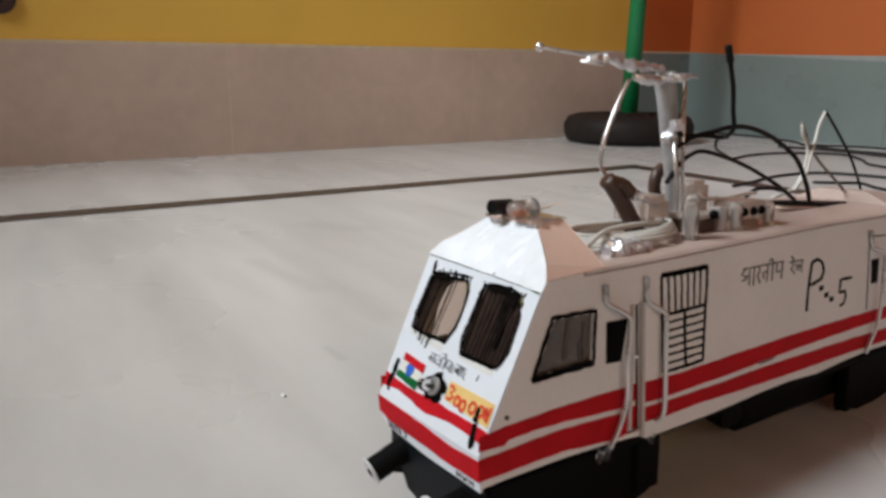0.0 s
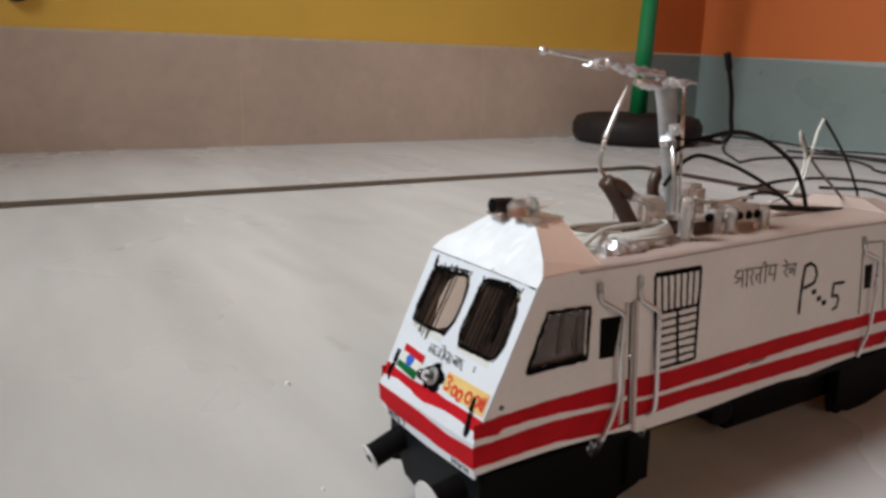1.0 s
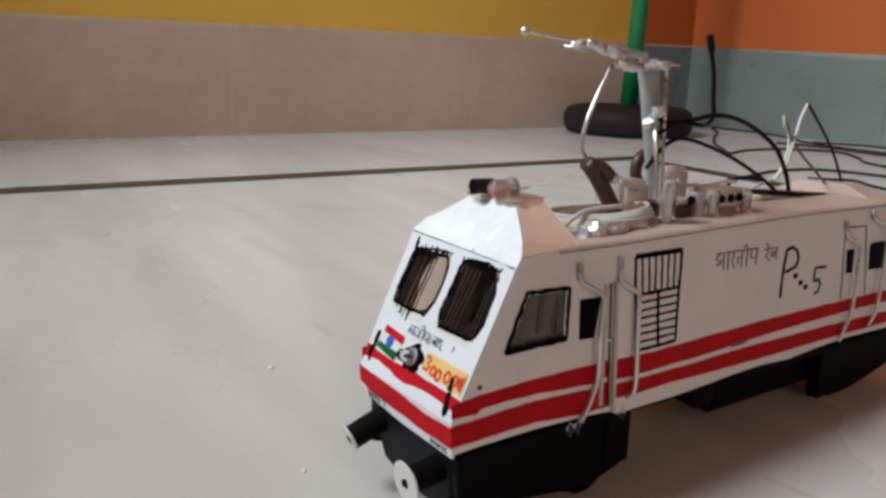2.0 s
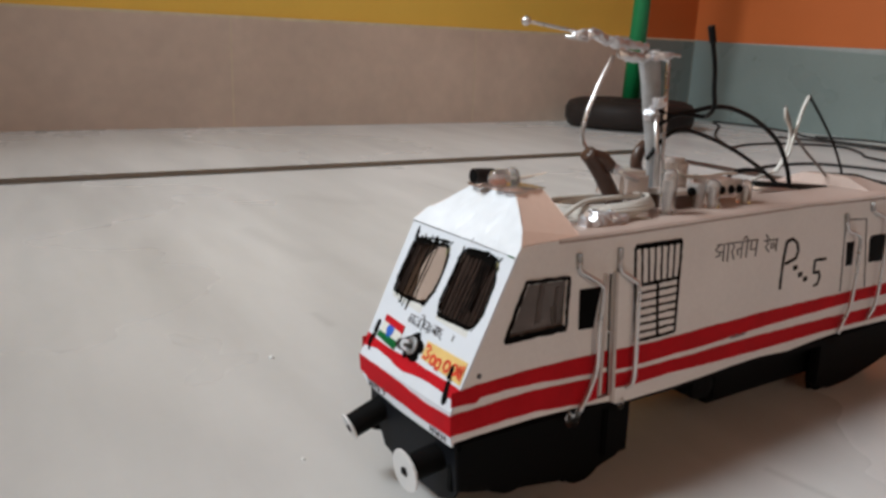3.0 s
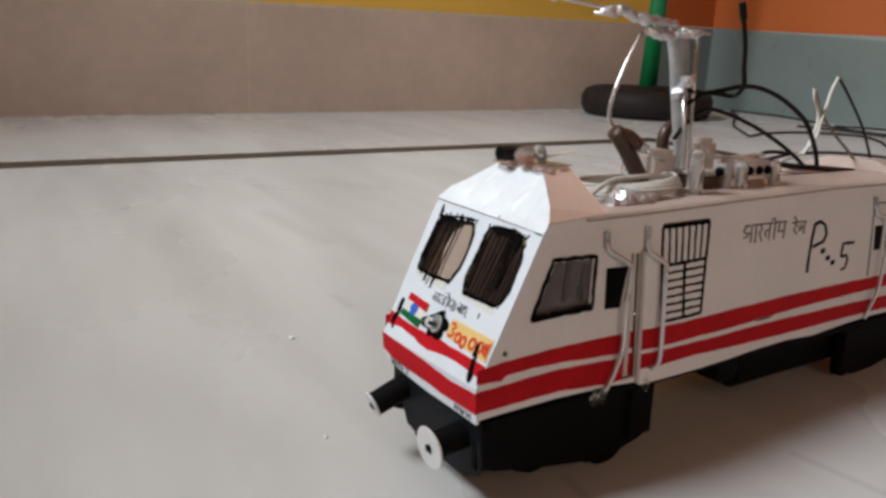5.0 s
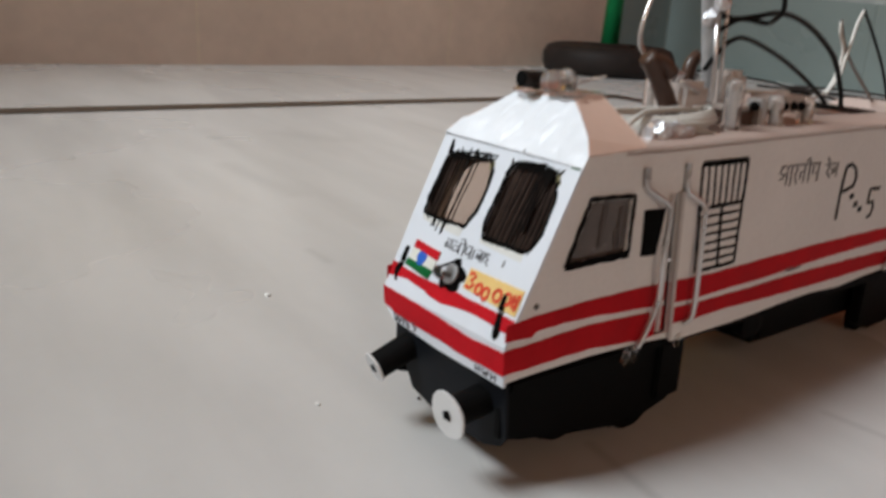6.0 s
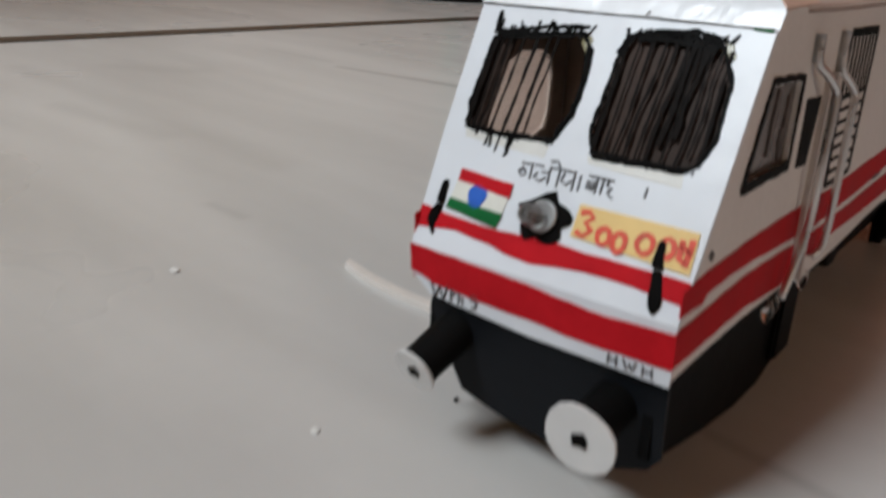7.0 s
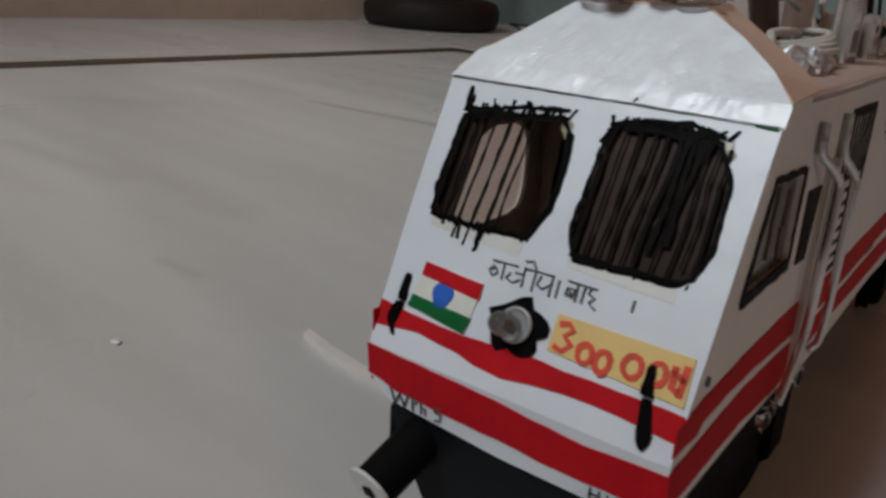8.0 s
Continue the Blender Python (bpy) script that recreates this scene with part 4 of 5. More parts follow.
lamp = bmesh.new()
star = []
for k in range(22):
    a = 2 * math.pi * k / 22
    r = 0.082 + 0.012 * math.sin(5 * a) + 0.006 * math.sin(9 * a + 1)
    star.append((-0.010 + r * math.cos(a), 0.180 + 0.88 * r * math.sin(a)))
plate(lamp, star, [], 0.008, lambda a, b, d: face(a, b, -d))
lamp = part("front_lamp", lamp, MARKER, label="smoky bulb in a rough black taped ring")


def on_face(bm, a, b):
    """Turn a form built round z to stand out from the raked front at (a, b)."""
    m = Matrix.Translation(face(a, b, 0)) @ Vector((0, 0, 1)).rotation_difference(OUT).to_matrix().to_4x4()
    bmesh.ops.transform(bm, matrix=m, verts=bm.verts)
    return bm


bm = bmesh.new()
lathe(bm, [(0.034, 0.006), (0.046, 0.012), (0.048, 0.020), (0.042, 0.026), (0.038, 0.020), (0.030, 0.014)], sides=24)
part("lamp_ring", on_face(bm, -0.010, 0.184), DULL, lamp, "dull metal ring", smooth=True)
bm = bmesh.new()
lathe(bm, [(0.032, 0.0), (0.032, 0.060), (0.030, 0.073), (0.025, 0.085), (0.016, 0.094), (0.005, 0.098)], sides=24)
part("bulb", on_face(bm, -0.026, 0.176), SMOKY, lamp, "smoky round light bulb", smooth=True)
bm = bmesh.new()
box(bm, -0.009, 0.003, -0.006, 0.006, 0.010, 0.055, bevel=0.002)
part("bulb_core", on_face(bm, -0.026, 0.176), GREY_WIRE, lamp)

def leaf(bm, line, thick, seed):
    """A painted blade that swells and tapers along (across, up, width) points."""
    wob = random.Random(seed)
    sides = [[(a + s * (w * 0.57 + wob.uniform(-0.0012, 0.0012)), b + wob.uniform(-0.001, 0.001)) for a, b, w in line] for s in (1, -1)]
    plate(bm, sides[0] + sides[1][::-1], [], thick, lambda a, b, d: face(a, b, -d))


wipers = (([(-0.388, 0.224, 0.010), (-0.389, 0.212, 0.019), (-0.389, 0.185, 0.021), (-0.387, 0.160, 0.023), (-0.386, 0.146, 0.018)],
           [(-0.388, 0.142, 0.022), (-0.393, 0.120, 0.032), (-0.398, 0.098, 0.036), (-0.397, 0.080, 0.030), (-0.391, 0.066, 0.014), (-0.380, 0.046, 0.006)]),
          ([(0.350, 0.203, 0.010), (0.351, 0.190, 0.018), (0.352, 0.165, 0.022), (0.355, 0.142, 0.028), (0.357, 0.130, 0.027)],
           [(0.359, 0.124, 0.020), (0.362, 0.110, 0.027), (0.369, 0.080, 0.031), (0.374, 0.050, 0.033), (0.377, 0.030, 0.028), (0.378, 0.012, 0.009)]))
for k, blades in enumerate(wipers):
    for i, line in enumerate(blades):
        bm = bmesh.new()
        leaf(bm, line, 0.010 - 0.003 * i, 4 + 3 * k + i)
        part("wiper_blade", bm, MARKER, label="short black painted wiper blade")

# ---- handrails of bent wire ----


def handrail(line, r=0.0135, foot=True, stub=None):
    b = bmesh.new()
    tube(b, smooth_line([(HALF + o, y, z) for y, z, o in line], 5), r, 8)
    ob = part("handrail", b, STEEL, label="bent bright wire handrail", smooth=True)
    if stub:
        b = bmesh.new()
        tube(b, [(HALF + 0.012, stub[0], stub[2]), (HALF + 0.012, stub[1], stub[3])], 0.016, 8)
        part("sleeve", b, DULL, ob, "dull clamp at the upper end", smooth=True)
    return ob


handrail([(0.735, 1.34, 0.012), (0.742, 1.28, 0.02), (0.785, 1.25, 0.035), (0.865, 1.20, 0.05), (0.878, 1.15, 0.055), (0.870, 0.95, 0.055), (0.883, 0.763, 0.05), (0.850, 0.62, 0.04), (0.800, 0.51, 0.03)], stub=(0.733, 0.742, 1.365, 1.285))
handrail([(1.030, 1.345, 0.012), (1.034, 1.25, 0.02), (1.080, 1.215, 0.03), (1.148, 1.168, 0.045), (1.152, 1.12, 0.05), (1.169, 0.84, 0.05), (1.180, 0.62, 0.045), (1.150, 0.565, 0.02)], stub=(1.026, 1.033, 1.368, 1.24))
handrail([(3.230, 1.36, 0.012), (3.255, 1.29, 0.02), (3.30, 1.27, 0.035), (3.375, 1.235, 0.045), (3.385, 1.146, 0.05), (3.381, 0.777, 0.05), (3.335, 0.60, 0.03), (3.325, 0.53, 0.02)], stub=(3.222, 3.25, 1.398, 1.30))
handrail([(3.560, 1.42, 0.012), (3.60, 1.385, 0.03), (3.73, 1.335, 0.045), (3.74, 1.25, 0.05), (3.735, 0.75, 0.05), (3.70, 0.58, 0.02)], stub=(3.55, 3.565, 1.46, 1.40))
for y, z in ((0.745, 0.485), (0.800, 0.490), (1.135, 0.49)):
    bm = bmesh.new()
    bmesh.ops.create_icosphere(bm, subdivisions=2, radius=0.026)
    for v in bm.verts:
        v.co += 0.010 * noise.noise_vector(v.co * 60)
    bmesh.ops.scale(bm, vec=(0.7, 0.8, 1.5), verts=bm.verts)
    bmesh.ops.translate(bm, vec=(HALF + 0.01, y, z - 0.015), verts=bm.verts)
    part("glue_blob", bm, CLEAR, label="shiny blob of clear glue", smooth=True)

# ---- below the body ----
bm = bmesh.new()
plate(bm, [(-0.388, 0.505), (-0.388, 0.435), (-0.345, 0.33), (-0.273, 0.178), (-0.12, 0.142), (0.06, 0.126), (0.28, 0.135), (0.40, 0.185), (0.436, 0.235), (0.440, 0.495)], [], 0.016, lambda a, b, d: Vector((a, 0.022 + d + 0.10 * (0.5 - b), b)))
part("front_apron", bm, APRON, label="charcoal card apron under the front")
# base and end of each buffer's axis, radius of its disc
for root, end, wide in (((-0.285, 0.10, 0.425), (-0.303, -0.145, 0.322), 0.078), ((0.285, 0.10, 0.375), (0.290, -0.148, 0.342), 0.108)):
    root, end = Vector(root), Vector(end)
    turn = Vector((0, -1, 0)).rotation_difference(end - root).to_matrix()
    at = lambda a, b, d: end + turn @ Vector((a, -d, b))
    bm = bmesh.new()
    tube(bm, [root, root.lerp(end, 0.5), end], [0.070, 0.069, 0.067], 24)
    buffer = part("buffer", bm, BLACK, label="black rolled card buffer tube", smooth=False)
    bm = bmesh.new()
    outline = [(wide * math.cos(a) * (1 + 0.03 * math.sin(4 * a + wide * 50)), wide * math.sin(a) * (1 + 0.03 * math.cos(3 * a))) for a in (2 * math.pi * k / 17 for k in range(17))]
    plate(bm, outline, [], 0.010, lambda a, b, d: at(a, b, 0.002 + d))
    part("disc", bm, DISC, buffer, "white card disc cut by hand")
    bm = bmesh.new()
    k = 0.75 + 2.6 * (wide - 0.078)
    plate(bm, [(-0.026 * k, 0.016 * k), (-0.004 * k, 0.026 * k), (0.014 * k, 0.034 * k), (0.030 * k, 0.012 * k), (0.026 * k, -0.022 * k), (0.004 * k, -0.018 * k), (-0.022 * k, -0.026 * k)], [], 0.006, lambda a, b, d: at(a, b, 0.0125 + d))
    part("bolt", bm, MARKER, buffer, "black painted centre")
bm = bmesh.new()
box(bm, -0.43, 0.43, 0.06, END - 0.06, 0.44, 0.492, bevel=0.01)
part("chassis", bm, BLACK, label="flat black card chassis")


def bogie(y0, y1, flip):
    w = lambda y: y0 + y * (y1 - y0) if not flip else y1 - y * (y1 - y0)
    ob = tagged(new("bogie"), "black card bogie with wheels behind its frames")
    ob.parent = LOCO
    low = [(0.0, 0.47), (0.0, 0.23), (0.10, 0.19), (0.34, 0.13), (0.60, 0.08), (0.80, 0.075), (0.95, 0.12), (1.0, 0.16), (1.0, 0.47)]
    for sx in (1, -1):
        b = bmesh.new()
        plate(b, [(w(y), z) for y, z in low], [], 0.03, lambda p, q, d: Vector((sx * (0.405 - d), p, q)))
        part("frame", b, BLACK, ob)
    for f, r in ((0.34, 0.165), (0.76, 0.186)):
        for sx in (1, -1):
            b = bmesh.new()
            lathe(b, [(0.05, -0.03), (r, -0.03), (r + 0.018, -0.026), (r + 0.018, -0.016), (r, -0.012), (r, 0.03), (r - 0.04, 0.03), (r - 0.05, 0.018), (0.05, 0.018), (0.045, 0.035)], (sx * 0.335, w(f), r + (0.012 if f > 0.5 else 0.10) - sx * 0.014), "x", 28)
            part("wheel", b, BLACK, ob, smooth=False)
    b = bmesh.new()
    box(b, 0.395, 0.435, min(w(0.84), w(1.0)), max(w(0.84), w(1.0)), 0.15, 0.46, bevel=0.012)
    part("step_box", b, BLACK, ob)
    return ob


bogie(0.035, 1.25, False)
bogie(3.18, 4.40, True)
bm = bmesh.new()
box(bm, -0.32, 0.32, 2.12, 3.45, 0.17, 0.46, bevel=0.05)
part("equipment_box", bm, BLACK, label="black card equipment box under the middle")
for y in (1.93, 1.99):
    bm = bmesh.new()
    lathe(bm, [(0.03, 0.30), (0.075, 0.31), (0.080, 0.36), (0.075, 0.385), (0.03, 0.39)], (0, y, 0.37), "x", 24)
    part("air_tank", bm, BLACK)
# ---- roof equipment ----
bm = bmesh.new()
tube(bm, [(-0.085, 0.455, 1.703), (-0.085, 0.58, 1.700)], 0.040, 20)
hood_lamp = part("roof_lamp", bm, RUBBER, label="short black tube headlight on the cab roof", smooth=False)
bm = bmesh.new()
tube(bm, [(-0.085, 0.450, 1.7032), (-0.085, 0.4545, 1.703)], 0.034, 20)
part("opening", bm, BLACK, hood_lamp)
bm = bmesh.new()
lathe(bm, [(0.010, 0.470), (0.032, 0.475), (0.046, 0.490), (0.050, 0.510), (0.050, 0.600), (0.058, 0.604), (0.058, 0.620), (0.03, 0.622)], (0.045, 0, 1.700), "y", 22)
bulb = part("roof_bulb", bm, FROST, label="clear round bulb headlight on the cab roof", smooth=True)
bm = bmesh.new()
box(bm, 0.036, 0.052, 0.56, 0.60, 1.692, 1.710, bevel=0.003)
part("bulb_core", bm, STEEL, bulb)
bm = bmesh.new()
for s in (-0.012, 0.012):
    tube(bm, smooth_line([(0.045 + s, 0.615, 1.70), (0.06 + 2 * s, 0.68, 1.70 + s), (0.08 + 4 * s, 0.78, 1.72 + s)], 4), 0.004, 6)
part("bulb_legs", bm, STEEL, bulb)
for a in ((-0.16, 0.44), (0.10, 0.46)):
    bm = bmesh.new()
    bmesh.ops.create_icosphere(bm, subdivisions=2, radius=0.04)
    for v in bm.verts:
        v.co += 0.012 * noise.noise_vector(v.co * 40 + Vector((a[0] * 9, 0, 0)))
    bmesh.ops.scale(bm, vec=(1.9, 1.6, 0.45), verts=bm.verts)
    bmesh.ops.translate(bm, vec=((a[0] + 0.03), a[1] + 0.1, 1.650), verts=bm.verts)
    part("glue_blob", bm, CLEAR, smooth=True)
bm = bmesh.new()
plate(bm, [(-0.18, 0.55), (0.14, 0.545), (0.19, 0.62), (0.17, 0.74), (-0.12, 0.70)], [], 0.004, lambda a, b, d: Vector((a, b, 1.664 - d + 0.008 * math.sin(7 * a + 3 * b))))
part("tape", bm, FROST, label="curled piece of hazy adhesive tape")

# pantograph
panto = tagged(new("pantograph"), "tall pantograph of foil, tube and wire")
panto.parent = LOCO
ARM_X = 0.0
bm = bmesh.new()
arm = smooth_line([(ARM_X, 1.770, 1.49), (ARM_X, 1.765, 1.66), (ARM_X, 1.735, 1.85), (ARM_X, 1.700, 2.04), (ARM_X, 1.665, 2.24), (ARM_X, 1.625, 2.40)], 5)
tube(bm, arm, [0.032 + 0.034 * k / len(arm) for k in range(len(arm))], 12, 0.6)
part("arm", bm, DULL, panto, "dull silvery tube arm", smooth=True)
bm = bmesh.new()
tube(bm, [(ARM_X + 0.045, 1.745, 1.52), (ARM_X + 0.05, 1.72, 1.80), (ARM_X + 0.045, 1.69, 2.03)], 0.014, 8)
tube(bm, [(ARM_X + 0.06, 1.80, 1.50), (ARM_X + 0.055, 1.765, 1.90), (ARM_X + 0.05, 1.745, 2.36)], 0.012, 8)
part("stay", bm, STEEL, panto, smooth=True)


def foil(points, radii, amount, seed, parent=None, name="foil", label="crumpled shiny foil wrap", mat=FOIL):
    b = bmesh.new()
    line = smooth_line(points, 8)
    rr = []
    for k in range(len(line)):
        f = k / (len(line) - 1) * (len(radii) - 1)
        i = min(int(f), len(radii) - 2)
        rr.append(radii[i] + (radii[i + 1] - radii[i]) * (f - i))
    tube(b, line, rr, 16)
    for v in b.verts:
        v.co += amount * noise.noise_vector(v.co * 22 + Vector((seed, 0, 0)))
    return part(name, b, mat, parent, label)


foil([(0.02, 1.655, 2.06), (0.0, 1.70, 2.04), (0.02, 1.76, 2.06)], [0.036, 0.045, 0.03], 0.022, 3, panto)
foil([(0.05, 1.66, 2.10), (0.08, 1.73, 2.12)], [0.03, 0.035, 0.02], 0.02, 4, panto)
foil([(-0.05, 1.06, 2.46), (-0.02, 1.18, 2.47), (0.0, 1.32, 2.44), (0.0, 1.46, 2.43), (0.0, 1.62, 2.415)], [0.015, 0.031, 0.030, 0.026, 0.022], 0.018, 5, panto, "head", "pantograph head wrapped in crumpled foil")
foil([(0.0, 1.38, 2.37), (0.01, 1.50, 2.36), (0.02, 1.63, 2.37)], [0.018, 0.031, 0.030], 0.018, 6, panto)
foil([(0.05, 1.60, 2.36), (0.08, 1.68, 2.375), (0.1, 1.72, 2.38)], [0.02, 0.027, 0.012], 0.014, 7, panto)
bm = bmesh.new()
tube(bm, smooth_line([(0.0, 1.46, 2.44), (-0.06, 1.15, 2.475), (-0.174, 0.832, 2.522)], 6), 0.010, 8)
part("contact_strip", bm, STEEL, panto, "thin bright wire with a blob at its tip", smooth=True)
bm = bmesh.new()
bmesh.ops.create_icosphere(bm, subdivisions=2, radius=0.026)
bmesh.ops.translate(bm, vec=(-0.174, 0.832, 2.522), verts=bm.verts)
part("tip", bm, STEEL, panto, smooth=True)
bm = bmesh.new()
tube(bm, [(0.06, 1.60, 2.39), (0.1, 1.79, 2.378)], 0.009, 8)
part("tail_wire", bm, STEEL, panto, smooth=True)
bm = bmesh.new()
tube(bm, [(-0.06, 1.02, 2.45), (0.02, 1.12, 2.43)], 0.009, 8)
part("tail_wire", bm, STEEL, panto, smooth=True)
bm = bmesh.new()
tube(bm, smooth_line([(0.0, 1.335, 2.36), (0.0, 1.234, 2.186), (0.0, 1.157, 2.013), (0.0, 1.146, 1.888), (0.02, 1.215, 1.80)], 6), 0.0125, 8)
part("push_rod", bm, STEEL, panto, "thin bright bent push rod", smooth=True)
for pts, r, mat in (([(0.10, 1.095, 1.825), (0.10, 1.135, 1.79), (0.10, 1.222, 1.691), (0.10, 1.345, 1.53)], 0.047, SLEEVE), ([(0.10, 1.10, 1.82), (0.13, 1.18, 1.80), (0.16, 1.23, 1.745)], 0.036, SLEEVE), ([(-0.15, 1.84, 1.84), (-0.15, 1.785, 1.79), (-0.15, 1.775, 1.70), (-0.15, 1.84, 1.62)], 0.038, SLEEVE)):
    bm = bmesh.new()
    tube(bm, smooth_line(pts, 6), r, 12)
    part("sleeve", bm, mat, panto, "bent brown insulating sleeve", smooth=True)
foil([(0.17, 1.22, 1.74), (0.18, 1.28, 1.745)], [0.02, 0.03, 0.02], 0.02, 8, panto)
bm = bmesh.new()
box(bm, -0.08, 0.12, 1.38, 1.62, 1.49, 1.712, bevel=0.03)
part("base_block", bm, FOGGED, panto, "hazy clear plastic base block")
bm = bmesh.new()
box(bm, -0.08, 0.08, 1.86, 2.02, 1.49, 1.772, bevel=0.03)
part("bracket", bm, FOGGED, panto, "hazy plastic bracket")
bm = bmesh.new()
tube(bm, [(0.12, 1.285, 1.735), (0.16, 1.45, 1.665)], 0.016, 8)
part("pin", bm, STEEL, panto, smooth=True)


def insulator(x, y, height, r, mat=FROST):
    b = bmesh.new()
    z = edge_height(y) + 0.03
    lathe(b, [(r * 1.1, z), (r * 1.1, z + 0.02), (r, z + 0.03), (r, z + height - 0.03), (r * 0.8, z + height - 0.008), (r * 0.3, z + height)], (x, y, 0), "z", 18)
    ob = part("insulator", b, mat, label="small clear plastic tube insulator", smooth=True)
    b = bmesh.new()
    lathe(b, [(r * 0.4, z), (r * 0.4, z + height * 0.75)], (x, y, 0), "z", 10)
    part("core", b, STEEL, ob)
    return ob


insulator(0.30, 1.555, 0.25, 0.046)
insulator(0.30, 1.955, 0.165, 0.045)
insulator(0.30, 2.275, 0.145, 0.042)
insulator(0.02, 2.16, 0.15, 0.038)
insulator(-0.25, 1.60, 0.22, 0.044)
for (x0, x1, y0, y1, low, h, mat, label) in ((0.20, 0.29, 1.835, 1.90, 0.025, 0.15, STEEL, "small bright metal clip"), (0.10, 0.30, 2.02, 2.26, 0.085, 0.10, FOGGED, "hazy plastic strip on two insulators"), (0.05, 0.25, 1.63, 1.90, 0.025, 0.085, SLEEVE, "dark brown plastic block"), (0.04, 0.26, 1.62, 1.91, 0.112, 0.025, FOGGED, "hazy plastic plate on the block")):
    bm = bmesh.new()
    box(bm, x0, x1, y0, y1, edge_height(y0) + low, edge_height(y0) + low + h, bevel=0.010)
    part("terminal", bm, mat, label=label)
for y, x in ((1.80, 0.27), (2.04, 0.30), (2.13, 0.30), (2.21, 0.30)):
    bm = bmesh.new()
    bmesh.ops.create_icosphere(bm, subdivisions=2, radius=0.028)
    bmesh.ops.translate(bm, vec=(x, y, 1.60), verts=bm.verts)
    part("solder_blob", bm, MARKER if y != 2.2 else STEEL, smooth=True)
# a flat coil of pale wire and a foil scrap in front of the pantograph
coil = tagged(new("wire_coil"), "flat coil of pale wire on the roof")
coil.parent = LOCO
for k in range(8):
    pts = []
    for i in range(25):
        a = 2 * math.pi * i / 24
        pts.append((0.12 + (0.215 - 0.011 * (k % 4)) * math.sin(a + 0.05 * k), 1.18 + (0.35 - 0.016 * (k % 4)) * math.cos(a), 1.505 + 0.021 * (k // 4) + 0.013 * (k % 4) + 0.006 * math.sin(2 * a + k) + 0.02 * math.cos(a)))
    bm = bmesh.new()
    tube(bm, pts, 0.0115, 7)
    part("turn", bm, WHITE_WIRE, coil, smooth=True)
foil([(0.34, 0.86, 1.485), (0.31, 0.98, 1.495), (0.32, 1.12, 1.482), (0.34, 1.20, 1.478)], [0.03, 0.056, 0.050, 0.020], 0.034, 9, None, "foil_scrap", "crumpled scrap of shiny foil")
bm = bmesh.new()
tube(bm, smooth_line([(0.30, 1.12, 1.50), (0.33, 1.28, 1.49), (0.36, 1.36, 1.48)], 4), 0.008, 6)
tube(bm, smooth_line([(0.28, 0.74, 1.50), (0.24, 0.90, 1.56), (0.2, 1.05, 1.58), (0.2, 1.3, 1.585), (0.16, 1.5, 1.57)], 5), 0.014, 8)
tube(bm, smooth_line([(0.15, 1.80, 1.70), (0.12, 1.95, 1.665), (0.10, 2.15, 1.655), (0.05, 2.40, 1.66), (0.0, 2.6, 1.645)], 5), 0.012, 8)
part("roof_wire", bm, WHITE_WIRE, label="pale wire laid along the roof", smooth=True)
bm = bmesh.new()
tube(bm, [(0.10, 2.64, 1.560), (0.10, 3.30, 1.502)], 0.019, 12)
part("roof_rod", bm, STEEL, label="bright thin metal rod along the roof", smooth=True)
bm = bmesh.new()
tube(bm, [(0.10, 2.66, 1.588), (0.10, 3.55, 1.516)], 0.020, 12)
part("roof_rod", bm, CABLE, label="black thin rod along the roof", smooth=True)


def wire(points, r, mat, label, name="wire"):
    b = bmesh.new()
    tube(b, smooth_line(points, 8), r, 8)
    return part(name, b, mat, None, label, True)


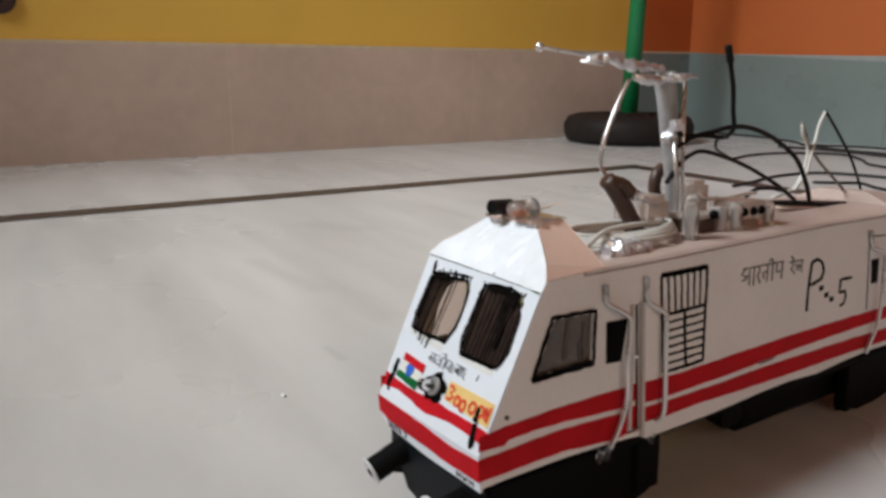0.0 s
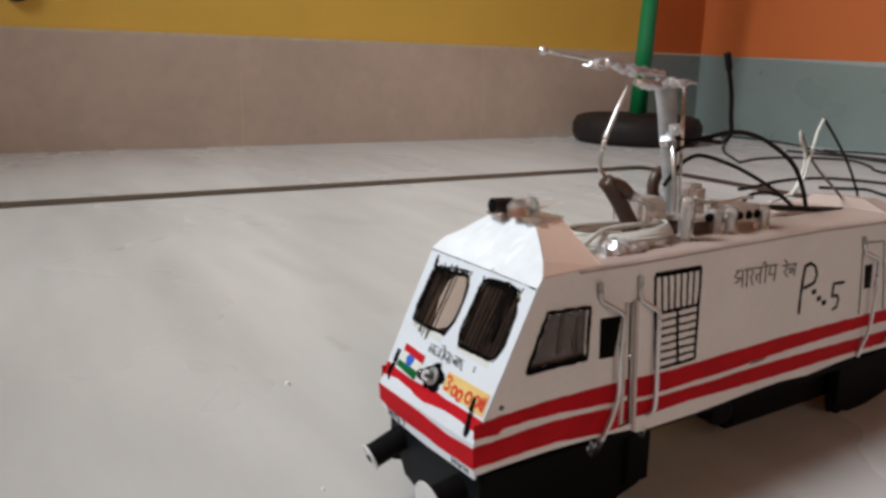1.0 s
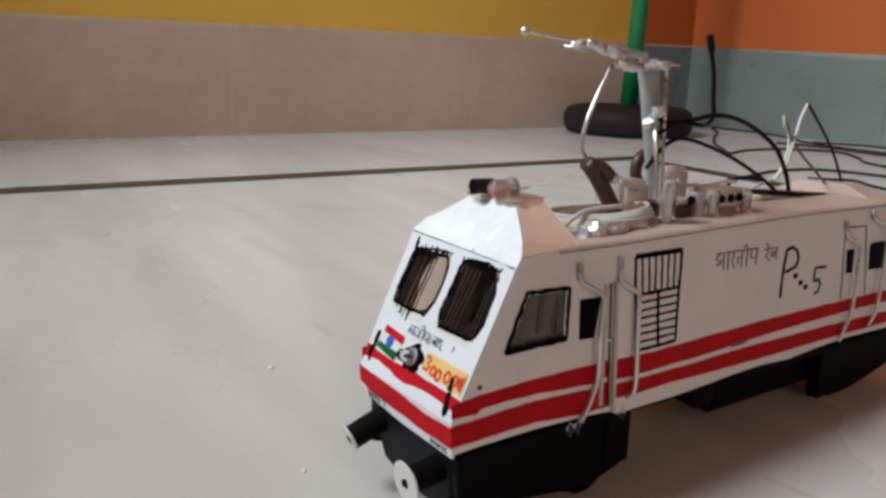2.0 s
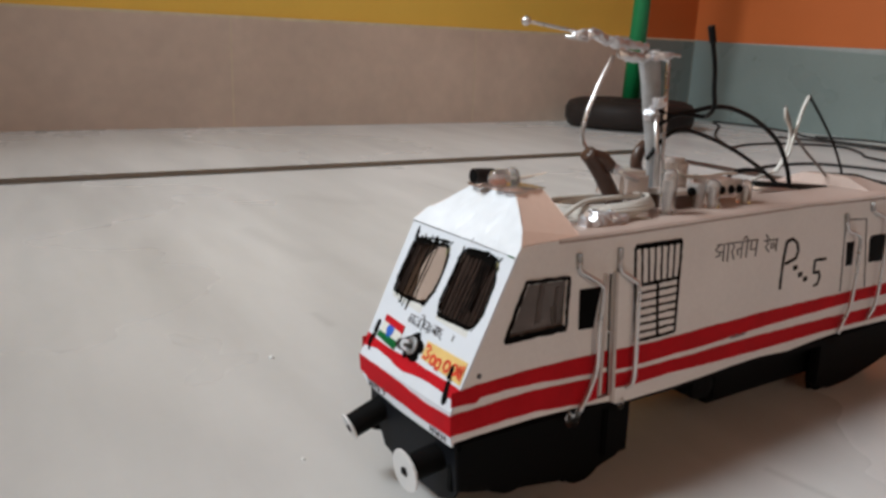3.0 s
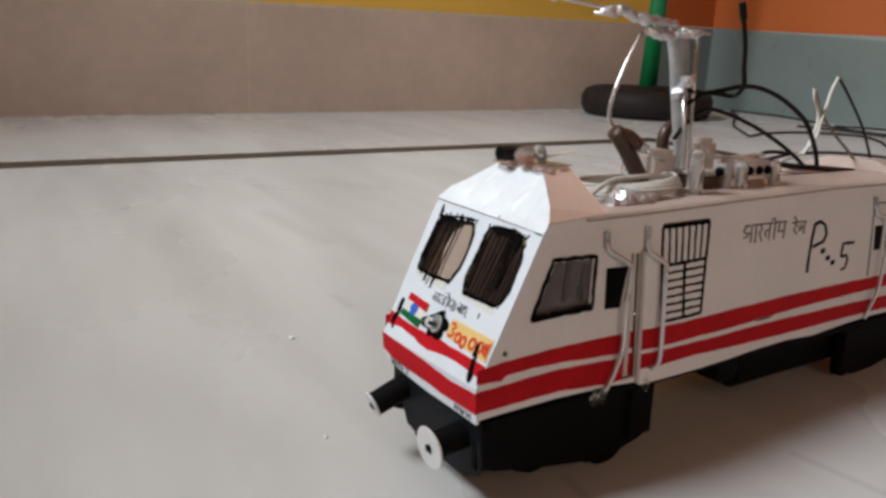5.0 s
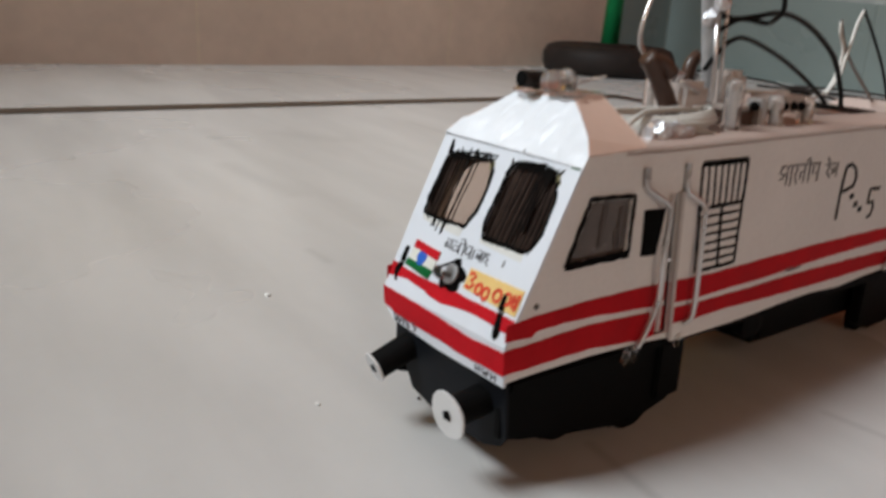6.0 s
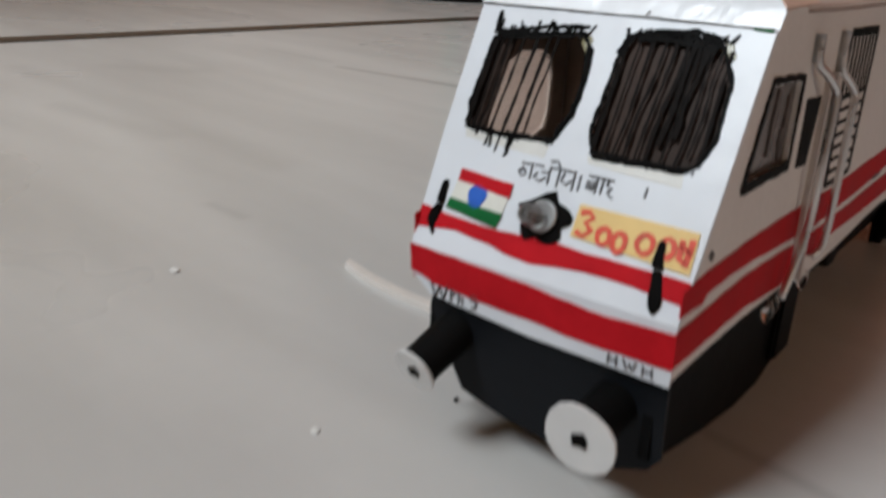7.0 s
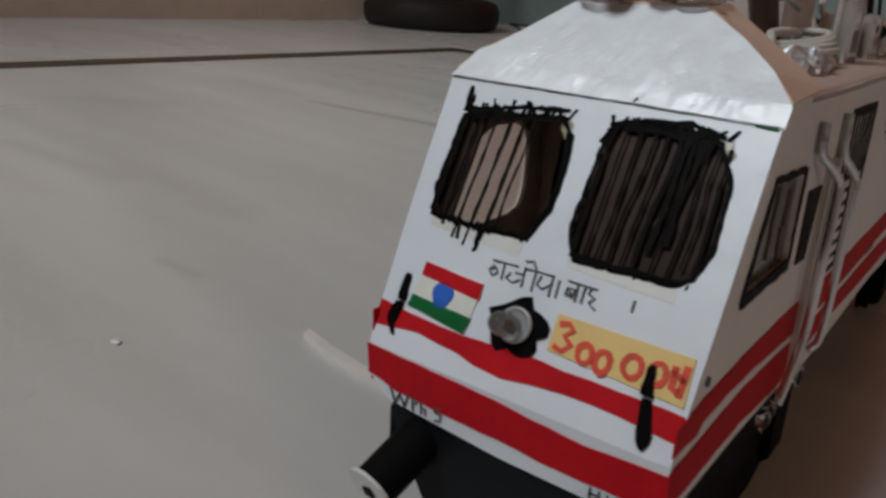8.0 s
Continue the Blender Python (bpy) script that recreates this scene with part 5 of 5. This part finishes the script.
wire([(0.10, 3.115, 1.46), (0.10, 3.075, 1.58), (0.10, 3.015, 1.70), (0.10, 2.868, 1.871), (0.10, 2.593, 2.010), (0.10, 2.345, 2.078), (0.10, 2.145, 2.088), (0.08, 1.98, 2.06), (0.06, 1.82, 2.04), (0.04, 1.70, 2.06)], 0.0155, CABLE, "black cable arching over the roof")
wire([(0.05, 1.72, 1.98), (0.07, 1.86, 2.04), (0.12, 2.03, 2.03), (0.20, 1.975, 2.045), (0.27, 1.925, 2.095), (0.27, 1.908, 2.19), (0.27, 1.892, 2.32), (0.27, 1.850, 2.455), (0.27, 1.822, 2.54)], 0.0135, CABLE, "black cable end standing upright")
wire([(0.27, 1.850, 2.455), (0.27, 1.832, 2.51), (0.27, 1.819, 2.545)], 0.021, CABLE, "taped black cable tip", "cable_tip")
wire([(0.05, 3.165, 1.45), (0.05, 3.08, 1.52), (0.05, 2.773, 1.687), (0.05, 2.373, 1.845), (0.05, 1.99, 1.942), (0.05, 1.83, 1.925), (0.04, 1.74, 1.86), (0.03, 1.66, 1.77)], 0.0135, CABLE, "black cable arching over the roof")
wire([(0.0, 2.80, 1.60), (0.0, 2.93, 1.625), (0.0, 3.05, 1.655), (0.0, 3.13, 1.74), (0.0, 3.175, 1.86), (0.0, 3.16, 1.95), (0.0, 3.10, 2.02), (0.0, 3.077, 2.089)], 0.012, WHITE_WIRE, "pale twisted wire standing up from the roof")
wire([(0.02, 3.02, 1.64), (0.02, 3.15, 1.76), (0.02, 3.185, 1.87), (0.02, 3.22, 1.97), (0.0, 3.29, 2.08), (0.0, 3.35, 2.175)], 0.011, WHITE_WIRE, "pale twisted wire standing up from the roof")
wire([(0.0, 3.075, 2.10), (0.0, 3.13, 2.02), (0.0, 3.20, 1.93), (0.0, 3.37, 1.80), (0.0, 3.636, 1.64), (0.0, 3.75, 1.56)], 0.010, GREY_WIRE, "thin grey wire beside the pale ones")
wire([(0.0, 3.35, 2.18), (0.0, 3.55, 2.02), (0.0, 3.76, 1.83), (0.0, 3.90, 1.66), (0.0, 3.97, 1.55)], 0.010, CABLE, "thin black wire drooping to the roof")
wire([(-0.2, 2.72, 1.535), (-0.18, 2.85, 1.63), (-0.15, 3.0, 1.64), (-0.12, 3.1, 1.62)], 0.014, CABLE, "thin black wire drooping to the roof")
